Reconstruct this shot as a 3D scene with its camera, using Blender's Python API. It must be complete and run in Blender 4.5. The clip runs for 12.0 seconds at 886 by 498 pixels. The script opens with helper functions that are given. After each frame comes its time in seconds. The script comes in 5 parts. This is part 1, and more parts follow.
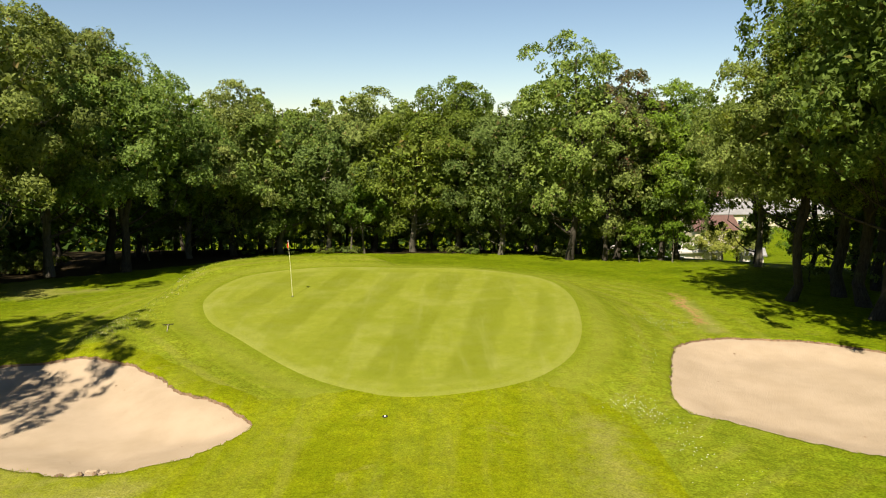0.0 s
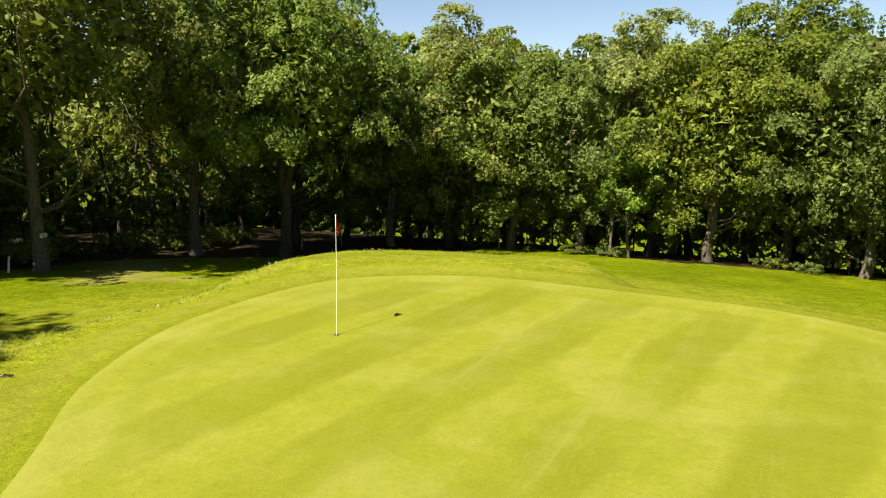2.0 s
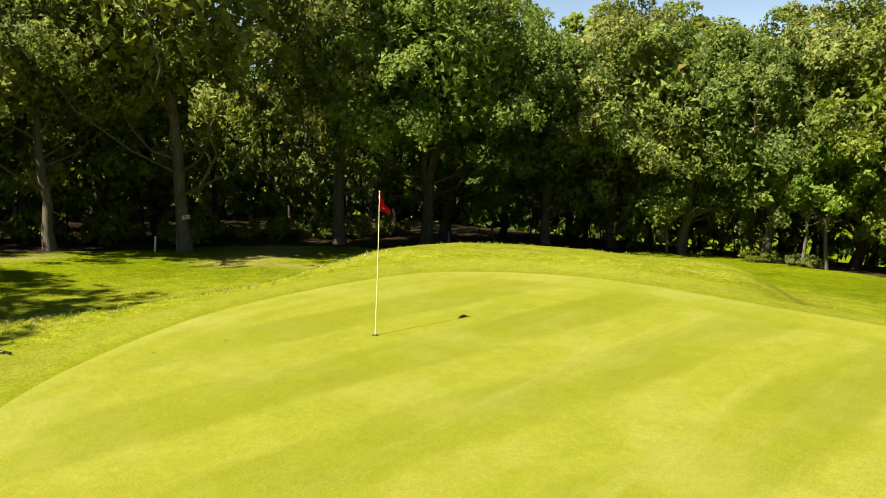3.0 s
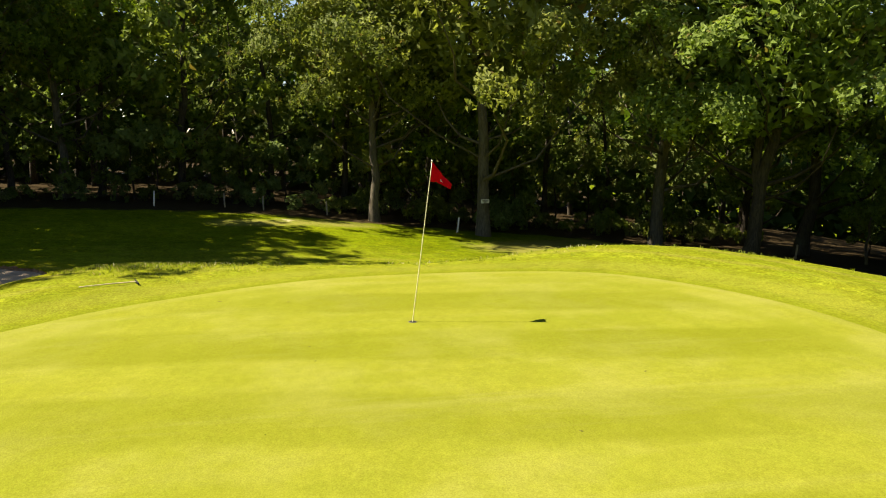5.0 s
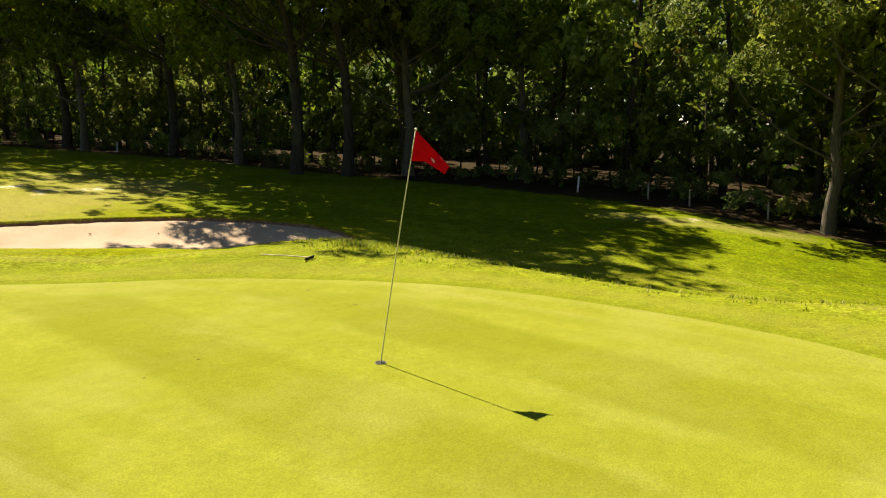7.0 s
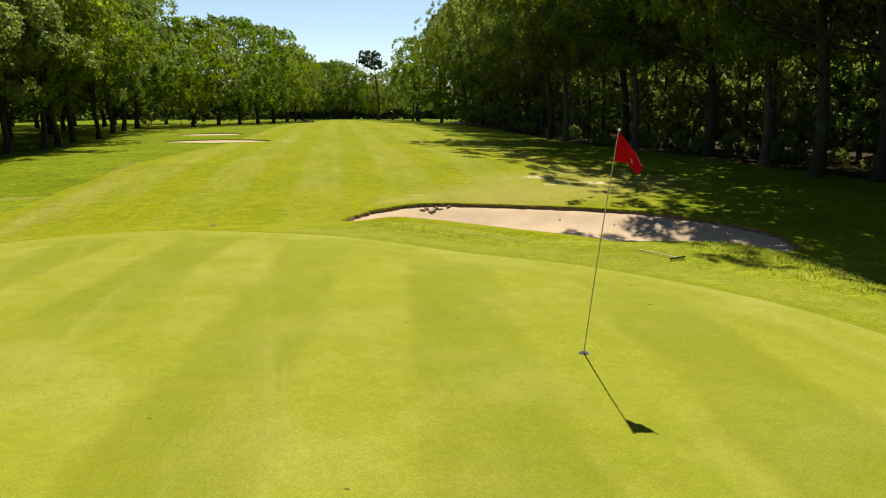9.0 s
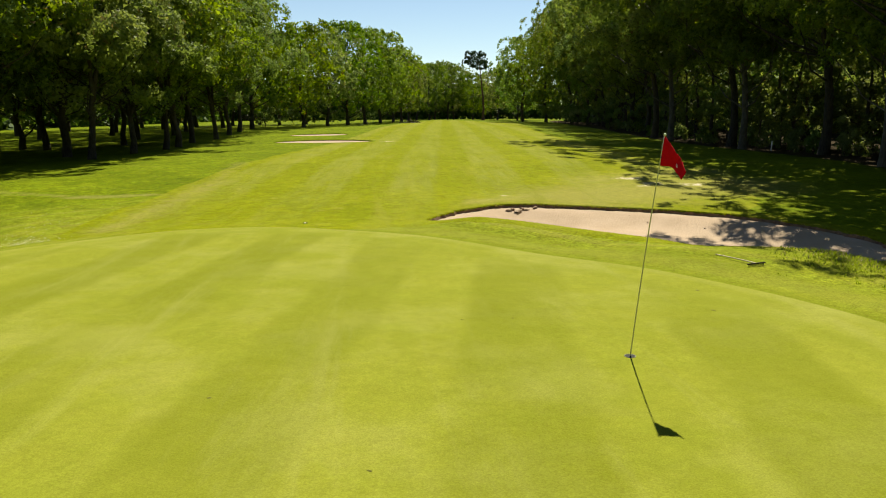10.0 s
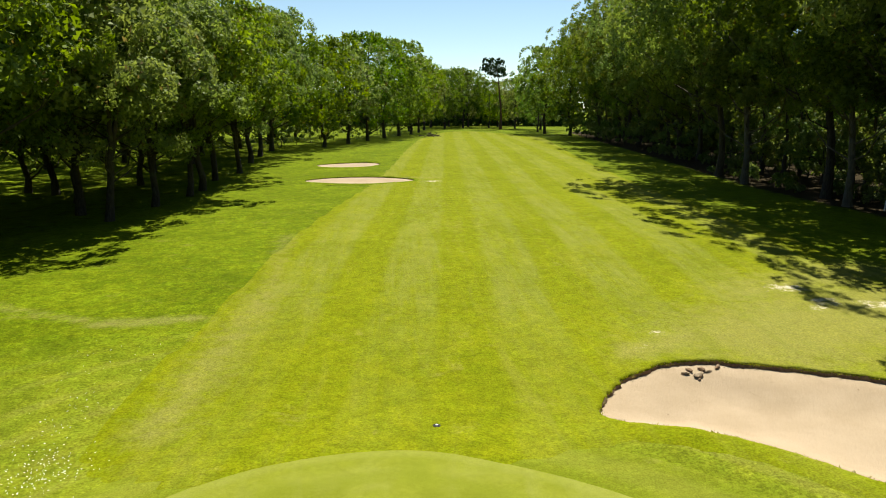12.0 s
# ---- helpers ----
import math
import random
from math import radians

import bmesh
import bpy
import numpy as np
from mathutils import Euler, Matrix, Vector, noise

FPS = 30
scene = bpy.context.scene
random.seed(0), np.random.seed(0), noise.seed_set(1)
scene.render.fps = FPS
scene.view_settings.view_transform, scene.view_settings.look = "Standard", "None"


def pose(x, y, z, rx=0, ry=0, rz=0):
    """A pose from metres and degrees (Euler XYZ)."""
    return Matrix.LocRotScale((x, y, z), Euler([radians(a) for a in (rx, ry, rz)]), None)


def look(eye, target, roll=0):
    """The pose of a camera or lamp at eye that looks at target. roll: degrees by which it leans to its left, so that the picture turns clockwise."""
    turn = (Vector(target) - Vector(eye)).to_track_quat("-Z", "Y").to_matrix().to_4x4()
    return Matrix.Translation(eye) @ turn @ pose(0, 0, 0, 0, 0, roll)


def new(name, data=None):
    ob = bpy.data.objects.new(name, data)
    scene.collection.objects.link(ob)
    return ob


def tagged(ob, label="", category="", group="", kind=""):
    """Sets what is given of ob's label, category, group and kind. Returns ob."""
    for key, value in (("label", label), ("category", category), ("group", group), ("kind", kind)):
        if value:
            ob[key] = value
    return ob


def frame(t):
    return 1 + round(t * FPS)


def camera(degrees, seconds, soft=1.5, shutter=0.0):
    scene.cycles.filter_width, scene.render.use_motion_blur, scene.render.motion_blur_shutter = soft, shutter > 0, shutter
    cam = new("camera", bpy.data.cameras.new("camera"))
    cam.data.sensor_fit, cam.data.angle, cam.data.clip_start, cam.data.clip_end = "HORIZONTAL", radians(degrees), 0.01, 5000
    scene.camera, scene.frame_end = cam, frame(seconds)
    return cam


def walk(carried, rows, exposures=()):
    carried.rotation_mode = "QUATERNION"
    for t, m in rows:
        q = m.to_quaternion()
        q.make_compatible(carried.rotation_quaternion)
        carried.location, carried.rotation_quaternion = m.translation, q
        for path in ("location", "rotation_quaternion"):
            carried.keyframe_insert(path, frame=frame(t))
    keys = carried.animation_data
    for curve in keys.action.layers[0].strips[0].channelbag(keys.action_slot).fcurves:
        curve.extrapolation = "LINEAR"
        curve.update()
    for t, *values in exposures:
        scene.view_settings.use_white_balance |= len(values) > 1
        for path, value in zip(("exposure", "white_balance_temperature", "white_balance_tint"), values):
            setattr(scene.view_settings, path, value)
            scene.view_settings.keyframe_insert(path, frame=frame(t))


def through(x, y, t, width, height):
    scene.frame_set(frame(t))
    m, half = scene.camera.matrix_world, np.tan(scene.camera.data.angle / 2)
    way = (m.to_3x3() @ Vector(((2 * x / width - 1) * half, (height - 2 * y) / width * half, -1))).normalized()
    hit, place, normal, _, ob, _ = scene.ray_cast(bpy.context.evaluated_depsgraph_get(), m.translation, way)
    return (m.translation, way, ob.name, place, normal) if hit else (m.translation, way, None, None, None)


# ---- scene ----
cam = camera(63.2, 12.0, soft=1.1)
PATH = [
    (0, (0.013, -0.313, 6.955), (0.013, 1.66, 6.629), -0.5),
    (0.5, (0.489, 7.014, 5.565), (0.345, 8.982, 5.243), -0.5),
    (1, (0.994, 11.967, 4.972), (0.621, 13.905, 4.648), -0.5),
    (1.5, (1.416, 15.518, 4.54), (0.823, 17.401, 4.218), -0.5),
    (2, (1.637, 18.149, 3.972), (0.76, 19.918, 3.652), -0.4),
    (2.5, (1.837, 20.088, 3.627), (0.722, 21.717, 3.308), -0.4),
    (3, (2.168, 21.83, 3.274), (0.84, 23.293, 2.962), -0.4),
    (3.2, (2.299, 22.434, 3.258), (0.896, 23.825, 2.944), -0.5),
    (5, (3.692, 27.665, 2.71), (1.768, 28.118, 2.402), 0.8),
    (5.5, (3.087, 29.169, 2.613), (1.119, 29.328, 2.298), 1.1),
    (6, (1.749, 30.919, 2.572), (-0.217, 30.752, 2.247), 1.2),
    (6.5, (0.255, 32.621, 2.511), (-1.611, 31.986, 2.172), 1.4),
    (7, (-0.869, 33.888, 2.452), (-2.525, 32.823, 2.1), 1.1),
    (7.5, (-1.81, 34.875, 2.451), (-3.181, 33.465, 2.09), 0.8),
    (7.7, (-2.124, 35.17, 2.44), (-3.371, 33.648, 2.077), 0.8),
    (9.3, (-3.634, 36.683, 2.532), (-3.926, 34.739, 2.162), -0.2),
    (9.5, (-3.796, 36.803, 2.53), (-4.028, 34.851, 2.16), -0.3),
    (10, (-3.929, 36.785, 2.579), (-4.062, 34.825, 2.209), -0.4),
    (10.5, (-3.336, 36.043, 3.05), (-3.456, 34.081, 2.677), -0.2),
    (11, (-2.29, 34.547, 4.198), (-2.415, 32.588, 3.82), -0.0),
    (11.5, (-1.405, 32.555, 5.467), (-1.533, 30.596, 5.086), 0.1),
    (12, (-0.782, 30.157, 5.609), (-0.912, 28.198, 5.23), 0.1),
]
EXPOSURES = [(0, 1.17, 6950, 9), (0.5, 1.12, 6800, 5), (1, 1.26, 6740, 4), (1.5, 1.46, 7020, 10), (2.5, 1.62, 7250, 12), (3, 1.66, 7350, 12), (6, 1.68, 7700, 13), (7, 1.65, 7700, 13), (7.7, 1.57, 7350, 11), (9.5, 1.22, 7150, 8), (10.5, 1.2, 7000, 5), (12, 1.27, 6740, 3)]
walk(cam, [(t, look(eye, target, roll)) for t, eye, target, roll in PATH], EXPOSURES)

# ---- sun and sky ----
SUN_WAY = Vector((0.235, 0.70, -1.0)).normalized()
world = bpy.data.worlds.new("sky")
scene.world = world
world.use_nodes = True
wn = world.node_tree.nodes
sky = wn.new("ShaderNodeTexSky")
sky.sky_type, sky.sun_disc = "NISHITA", False
sky.sun_elevation = math.asin(-SUN_WAY.z)
sky.sun_rotation = math.atan2(-SUN_WAY.x, -SUN_WAY.y)
sky.air_density, sky.dust_density, sky.ozone_density = 1.0, 0.1, 2.0
sky.altitude = 1200
world.node_tree.links.new(sky.outputs[0], wn["Background"].inputs[0])
wn["Background"].inputs[1].default_value = 0.051
sun = new("sun", bpy.data.lights.new("sun", "SUN"))
sun.data.energy, sun.data.angle, sun.data.color = 5.0, radians(0.5), (1.0, 0.95, 0.85)
sun.rotation_mode = "QUATERNION"
sun.rotation_quaternion = SUN_WAY.to_track_quat("-Z", "Y")
sun.location = (-10, -20, 40)


# ---- materials ----
class Nodes:
    """A small helper to write node materials."""

    def __init__(self, name):
        self.mat = bpy.data.materials.new(name)
        self.mat.use_nodes = True
        self.tree = self.mat.node_tree
        self.bsdf = self.tree.nodes["Principled BSDF"]
        self.out = self.tree.nodes["Material Output"]
        self.where = self.tree.nodes.new("ShaderNodeNewGeometry")

    def link(self, a, b):
        self.tree.links.new(a, b)

    def put(self, sock, value):
        if isinstance(value, bpy.types.NodeSocket):
            self.link(value, sock)
        else:
            sock.default_value = value

    def node(self, kind):
        return self.tree.nodes.new(kind)

    def noise(self, scale, detail=4.0, rough=0.55, vector=None, distortion=0.0):
        n = self.node("ShaderNodeTexNoise")
        self.link(vector or self.where.outputs["Position"], n.inputs["Vector"])
        n.inputs["Scale"].default_value, n.inputs["Detail"].default_value = scale, detail
        n.inputs["Roughness"].default_value, n.inputs["Distortion"].default_value = rough, distortion
        return n.outputs[0]

    def scaled(self, sx, sy, sz, turn=0.0, vector=None):
        n = self.node("ShaderNodeMapping")
        self.link(vector or self.where.outputs["Position"], n.inputs["Vector"])
        n.inputs["Scale"].default_value = (sx, sy, sz)
        n.inputs["Rotation"].default_value = (0, 0, turn)
        return n.outputs[0]

    def step(self, value, lo, hi, out_lo=0.0, out_hi=1.0):
        n = self.node("ShaderNodeMapRange")
        n.interpolation_type = "SMOOTHSTEP"
        self.put(n.inputs[0], value)
        for i, v in enumerate((lo, hi, out_lo, out_hi)):
            self.put(n.inputs[i + 1], v)
        return n.outputs[0]

    def math(self, op, a, b=0.0):
        n = self.node("ShaderNodeMath")
        n.operation = op
        self.put(n.inputs[0], a)
        self.put(n.inputs[1], b)
        return n.outputs[0]

    def mix(self, fac, a, b, blend="MIX"):
        n = self.node("ShaderNodeMix")
        n.data_type, n.blend_type = "RGBA", blend
        self.put(n.inputs[0], fac)
        for sock, v in ((n.inputs[6], a), (n.inputs[7], b)):
            self.put(sock, v if isinstance(v, bpy.types.NodeSocket) else (*v, 1.0))
        return n.outputs[2]

    def shift(self, colour, hue=0.5, sat=1.0, val=1.0):
        n = self.node("ShaderNodeHueSaturation")
        self.put(n.inputs["Hue"], hue)
        self.put(n.inputs["Saturation"], sat)
        self.put(n.inputs["Value"], val)
        self.put(n.inputs["Color"], colour if isinstance(colour, bpy.types.NodeSocket) else (*colour, 1.0))
        return n.outputs[0]

    def attr(self, name):
        n = self.node("ShaderNodeAttribute")
        n.attribute_name = name
        return n.outputs["Fac"]

    def bump(self, height, distance=0.02, strength=0.6):
        n = self.node("ShaderNodeBump")
        n.inputs["Strength"].default_value, n.inputs["Distance"].default_value = strength, distance
        self.link(height, n.inputs["Height"])
        self.link(n.outputs[0], self.bsdf.inputs["Normal"])

    def done(self, colour, rough=0.8, metal=0.0, spec=0.3):
        self.put(self.bsdf.inputs["Base Color"], colour if isinstance(colour, bpy.types.NodeSocket) else (*colour, 1.0))
        self.put(self.bsdf.inputs["Roughness"], rough)
        self.bsdf.inputs["Metallic"].default_value = metal
        self.bsdf.inputs["Specular IOR Level"].default_value = spec
        return self.mat


def turf(name, light, dark, dry, stripes=None, grain=45.0, speck=0.25, streak=0.3, dryness=0.62, bump=0.02, mottle=1.0, worn=False, litter=False, ring="", mown=None, soft=False, coarse=1.0, parched=False):
    """Mown or rough grass. stripes: turn in degrees, width in metres of one band, and how strong they show."""
    n = Nodes(name)
    flat = n.scaled(1, 1, 0.2)
    broad = n.step(n.noise(0.22, 3, 0.6, flat), 0.35, 0.66)
    mid = n.step(n.noise(1.1, 6, 0.7, flat), 0.3, 0.72)
    fine = n.step(n.noise(6.5, 5, 0.75, flat), 0.3, 0.7)
    if mown:
        near = n.attr("mown")
        light, dark = n.mix(near, light, mown[0]), n.mix(near, dark, mown[1])
    colour = n.mix(n.math("ADD", n.math("ADD", n.math("MULTIPLY", broad, 0.34), n.math("MULTIPLY", mid, 0.36)), n.math("MULTIPLY", fine, 0.3 * mottle)), dark, light)
    # tufts and thin places, from a stride down to a hand's width
    lumps = n.step(n.noise(2.6, 7, 0.72, flat, 0.5), 0.3, 0.7, 1 - 0.2 * coarse, 1 + 0.2 * coarse)
    tufty = n.step(n.noise(11.0, 4, 0.7, flat, 0.3), 0.32, 0.68, 1 - 0.16 * coarse, 1 + 0.16 * coarse)
    colour = n.shift(colour, n.step(n.noise(1.7, 5, 0.65, flat), 0.3, 0.7, 0.5 - 0.009 * coarse, 0.5 + 0.005 * coarse), 1.0, n.math("MULTIPLY", lumps, tufty))
    hollow = n.step(n.noise(5.2, 6, 0.78, n.scaled(1, 1.5, 0.2), 0.8), 0.58, 0.72, 0.0, 0.5 * coarse)
    colour = n.mix(hollow, colour, n.shift(dark, 0.508, 1.0, 0.72))
    if parched:
        thin = n.step(n.math("ADD", n.attr("parched"), n.math("MULTIPLY", n.math("SUBTRACT", n.noise(1.6, 7, 0.75, flat, 0.6), 0.5), 1.2)), 0.25, 0.95, 0.0, 0.62)
        colour = n.mix(thin, colour, n.mix(n.noise(7, 5, 0.75, flat), dry, (0.2, 0.17, 0.07)))
    if soft:
        colour = n.mix(n.step(n.noise(0.55, 5, 0.6, flat), dryness, dryness + 0.24, 0.0, 0.32), colour, dry)
    else:
        colour = n.mix(n.step(n.noise(0.7, 8, 0.75, flat, 0.6), dryness, dryness + 0.16, 0.0, 0.75), colour, dry)
    if mown:
        uneven = n.step(n.noise(0.45, 5, 0.65, n.scaled(1, 0.6, 0.2)), 0.52, 0.68, 0.0, 0.45)
        colour = n.mix(uneven, colour, n.shift(dark, 0.51, 1.0, 0.85))
    if stripes:
        turn, width, strength, phase, other = stripes
        u = n.node("ShaderNodeSeparateXYZ")
        n.link(n.scaled(1, 1, 1, radians(turn)), u.inputs[0])
        wobble = n.math("MULTIPLY", n.noise(0.5, 2, 0.5, flat), 0.5)
        wave = n.math("SINE", n.math("MULTIPLY", n.math("ADD", n.math("ADD", u.outputs[0], wobble), phase), math.pi / width))
        band = n.step(wave, -0.3, 0.45)
        patchy = n.math("MULTIPLY", n.step(n.noise(0.3, 4, 0.65, flat), 0.3, 0.62, 0.3, 1.0), strength)
        if worn:
            way = n.node("ShaderNodeSeparateXYZ")
            n.link(n.where.outputs["Position"], way.inputs[0])
            patchy = n.math("MULTIPLY", patchy, n.step(way.outputs[1], 6, 15, 1.0, 0.3))
        if ring:
            patchy = n.math("MULTIPLY", patchy, n.step(n.attr("rim"), 0.75, 1.15))
        ragged = n.step(n.noise(1.9, 6, 0.7, n.scaled(1.6, 0.11, 1, radians(turn)), 0.4), 0.34, 0.6, 0.25 if worn else 0.85, 1.0)
        colour = n.mix(n.math("MULTIPLY", n.math("MULTIPLY", n.math("SUBTRACT", 1.0, band), patchy), ragged), colour, other)
        long = n.scaled(1.3, 0.13, 1, radians(turn))
        marks = n.noise(1.0, 6, 0.68, long, 0.5)
        colour = n.mix(n.step(marks, 0.5, 0.72, 0, streak), colour, dry)
        colour = n.mix(n.step(marks, 0.5, 0.3, 0, streak), colour, dark)
    if worn:
        bare = n.step(n.math("ADD", n.attr("worn"), n.math("MULTIPLY", n.math("SUBTRACT", n.noise(3.4, 7, 0.75, flat, 0.5), 0.5), 2.4)), 0.4, 1.0)
        place = n.node("ShaderNodeSeparateXYZ")
        n.link(n.where.outputs["Position"], place.inputs[0])
        colour = n.mix(bare, colour, n.mix(n.step(place.outputs[0], -2, 2), (0.42, 0.37, 0.27), (0.24, 0.13, 0.055)))
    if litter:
        # leaf litter, coloured near black so that it carries the wood's shade too
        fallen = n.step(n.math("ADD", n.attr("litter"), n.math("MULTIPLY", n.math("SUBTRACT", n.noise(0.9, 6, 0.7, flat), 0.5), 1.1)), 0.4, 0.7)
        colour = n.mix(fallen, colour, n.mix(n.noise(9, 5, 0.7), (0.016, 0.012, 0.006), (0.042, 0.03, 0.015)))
    if ring == "rounds":
        rounds = n.math("SINE", n.math("MULTIPLY", n.attr("rim"), math.tau / 1.25))
        broken = n.math("MULTIPLY", n.attr("mown"), n.step(n.noise(0.35, 4, 0.6, flat), 0.38, 0.6))
        colour = n.mix(n.math("MULTIPLY", n.step(rounds, 0.2, 0.9, 0.0, 0.5), broken), colour, dark)
        colour = n.mix(n.math("MULTIPLY", n.step(rounds, -0.4, -0.95, 0.0, 0.45), broken), colour, dry)
    if ring == "inner":
        colour = n.mix(n.step(n.attr("rim"), 0.2, 0.4, 0.2, 0.0), colour, dry)
        colour = n.mix(n.step(n.math("ABSOLUTE", n.math("SUBTRACT", n.attr("rim"), 1.05)), 0.05, 0.3, 0.45, 0.0), colour, dark)
    if ring == "outer":
        colour = n.mix(n.step(n.attr("rim"), 0.1, 0.28, 0.42, 0.0), colour, dark)
        colour = n.mix(n.step(n.math("ABSOLUTE", n.math("SUBTRACT", n.attr("rim"), 0.75)), 0.2, 0.5, 0.2, 0.0), colour, dry)
    blades = n.noise(grain, 3, 0.75, n.scaled(1, 1, 0.5))
    colour = n.shift(colour, n.step(blades, 0.2, 0.8, 0.492, 0.508), 1.0, n.step(blades, 0.25, 0.75, 1 - speck, 1 + speck))
    n.bump(n.math("ADD", n.math("MULTIPLY", blades, 0.5), n.noise(grain * 0.2, 4, 0.6)), bump, 0.55)
    return n.done(colour, 0.95, 0, 0.02)


def foliage(name, light, dark, autumn=(0.13, 0.11, 0.03), some=0.03, through=0.38):
    """Leaves: each spray has its own shade, and light shines through it."""
    n = Nodes(name)
    thing = n.node("ShaderNodeObjectInfo").outputs["Random"]
    leaf = n.where.outputs["Random Per Island"]
    colour = n.mix(leaf, dark, light)
    colour = n.mix(n.step(n.noise(0.45, 3), 0.4, 0.66, 0.0, 0.55), colour, n.shift(light, 0.492, 0.96, 1.12))
    colour = n.mix(n.math("GREATER_THAN", leaf, 1.0 - some), colour, autumn)
    colour = n.shift(colour, n.step(thing, 0, 1, 0.484, 0.516), n.step(n.math("FRACT", n.math("MULTIPLY", thing, 7.3)), 0, 1, 0.92, 1.06), n.step(n.math("FRACT", n.math("MULTIPLY", thing, 3.7)), 0, 1, 1.18, 0.82))
    n.done(colour, 0.6, 0, 0.06)
    glow = n.node("ShaderNodeBsdfTranslucent")
    n.link(n.shift(colour, 0.495, 1.15, 1.35), glow.inputs["Color"])
    both = n.node("ShaderNodeMixShader")
    both.inputs[0].default_value = through
    n.link(n.bsdf.outputs[0], both.inputs[1])
    n.link(glow.outputs[0], both.inputs[2])
    n.link(both.outputs[0], n.out.inputs[0])
    return n.mat


def bark(name, light, dark):
    n = Nodes(name)
    long = n.scaled(7, 7, 1.3)
    ridges = n.noise(2.2, 6, 0.7, long, 0.8)
    colour = n.mix(n.step(ridges, 0.3, 0.7), dark, light)
    colour = n.mix(n.step(n.noise(1.1, 4), 0.56, 0.75, 0, 0.6), colour, (0.09, 0.1, 0.055))
    n.bump(ridges, 0.04, 0.8)
    return n.done(colour, 0.9, 0, 0.15)


def sand_mat(name):
    n = Nodes(name)
    grain = n.noise(70, 4, 0.8)
    dunes = n.noise(0.9, 5, 0.6)
    colour = n.mix(n.step(dunes, 0.3, 0.7), (0.279, 0.211, 0.141), (0.323, 0.248, 0.172))
    colour = n.mix(n.step(n.noise(3.2, 6, 0.75, None, 1.0), 0.62, 0.74, 0, 0.4), colour, (0.145, 0.103, 0.06))
    colour = n.shift(colour, 0.5, 1.0, n.step(grain, 0.2, 0.8, 0.88, 1.1))
    raked = n.node("ShaderNodeTexWave")
    n.link(n.scaled(1, 1, 1, radians(25)), raked.inputs["Vector"])
    raked.inputs["Scale"].default_value, raked.inputs["Distortion"].default_value = 3.2, 6.0
    n.bump(n.math("ADD", n.math("MULTIPLY", raked.outputs["Fac"], 0.25), n.math("ADD", grain, n.noise(6, 4))), 0.02, 0.45)
    return n.done(colour, 0.95, 0, 0.1)


def plain(name, colour, rough=0.6, metal=0.0, vary=0.2, scale=6.0, spec=0.4):
    n = Nodes(name)
    mottle = n.noise(scale, 6, 0.65)
    c = n.shift(colour, 0.5, 1.0, n.step(mottle, 0.25, 0.75, 1 - vary, 1 + vary))
    n.bump(n.noise(scale * 5, 4), 0.004, 0.4)
    return n.done(c, rough, metal, spec)


GREEN = turf("putting_turf", (0.162, 0.172, 0.02), (0.130, 0.146, 0.013), (0.196, 0.2, 0.052), stripes=(9.1, 1.23, 0.54, -0.835, (0.094, 0.107, 0.006)), grain=60, speck=0.2, streak=0.3, dryness=0.44, bump=0.01, ring="inner", soft=True, coarse=0.3)
FRINGE = turf("fringe_turf", (0.140, 0.157, 0.013), (0.100, 0.12, 0.007), (0.168, 0.165, 0.03), grain=34, speck=0.3, dryness=0.58, bump=0.035, ring="outer", coarse=0.7)
FAIRWAY = turf("fairway_turf", (0.138, 0.153, 0.004), (0.088, 0.106, 0.002), (0.176, 0.168, 0.026), stripes=(4.0, 1.75, 0.45, 0.6, (0.170, 0.173, 0.042)), grain=22, speck=0.34, streak=0.3, dryness=0.56, bump=0.05, mottle=1.7, worn=True, coarse=0.8, parched=True)
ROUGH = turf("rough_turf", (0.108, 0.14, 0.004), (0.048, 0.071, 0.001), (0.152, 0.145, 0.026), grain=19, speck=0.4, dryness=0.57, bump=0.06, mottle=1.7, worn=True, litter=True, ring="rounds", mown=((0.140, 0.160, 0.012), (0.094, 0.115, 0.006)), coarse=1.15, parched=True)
BLADE = foliage("grass_blade", (0.2, 0.23, 0.03), (0.11, 0.14, 0.012), (0.28, 0.24, 0.1), 0.1)
SAND = sand_mat("bunker_sand")
SOIL = plain("dark_soil", (0.16, 0.1, 0.058), 0.95, 0, 0.5, 9)
LEAF = foliage("oak_leaf", (0.18, 0.235, 0.046), (0.044, 0.07, 0.012))
LEAF_COOL = foliage("ash_leaf", (0.17, 0.22, 0.055), (0.06, 0.09, 0.02))
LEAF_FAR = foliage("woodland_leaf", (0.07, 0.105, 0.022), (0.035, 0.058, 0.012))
LEAF_RUST = foliage("rusty_leaf", (0.13, 0.14, 0.056), (0.06, 0.072, 0.03), (0.12, 0.075, 0.035), 0.18)
LEAF_BRIGHT = foliage("lime_leaf", (0.165, 0.25, 0.034), (0.044, 0.082, 0.01))
NEEDLE = foliage("pine_needle", (0.035, 0.06, 0.02), (0.018, 0.033, 0.012), (0.06, 0.05, 0.02), 0.05)
BARK = bark("oak_bark", (0.075, 0.063, 0.045), (0.026, 0.021, 0.016))
BARK_PALE = bark("pale_bark", (0.14, 0.125, 0.09), (0.06, 0.05, 0.036))
BARK_PINE = bark("pine_bark", (0.15, 0.08, 0.05), (0.05, 0.03, 0.022))


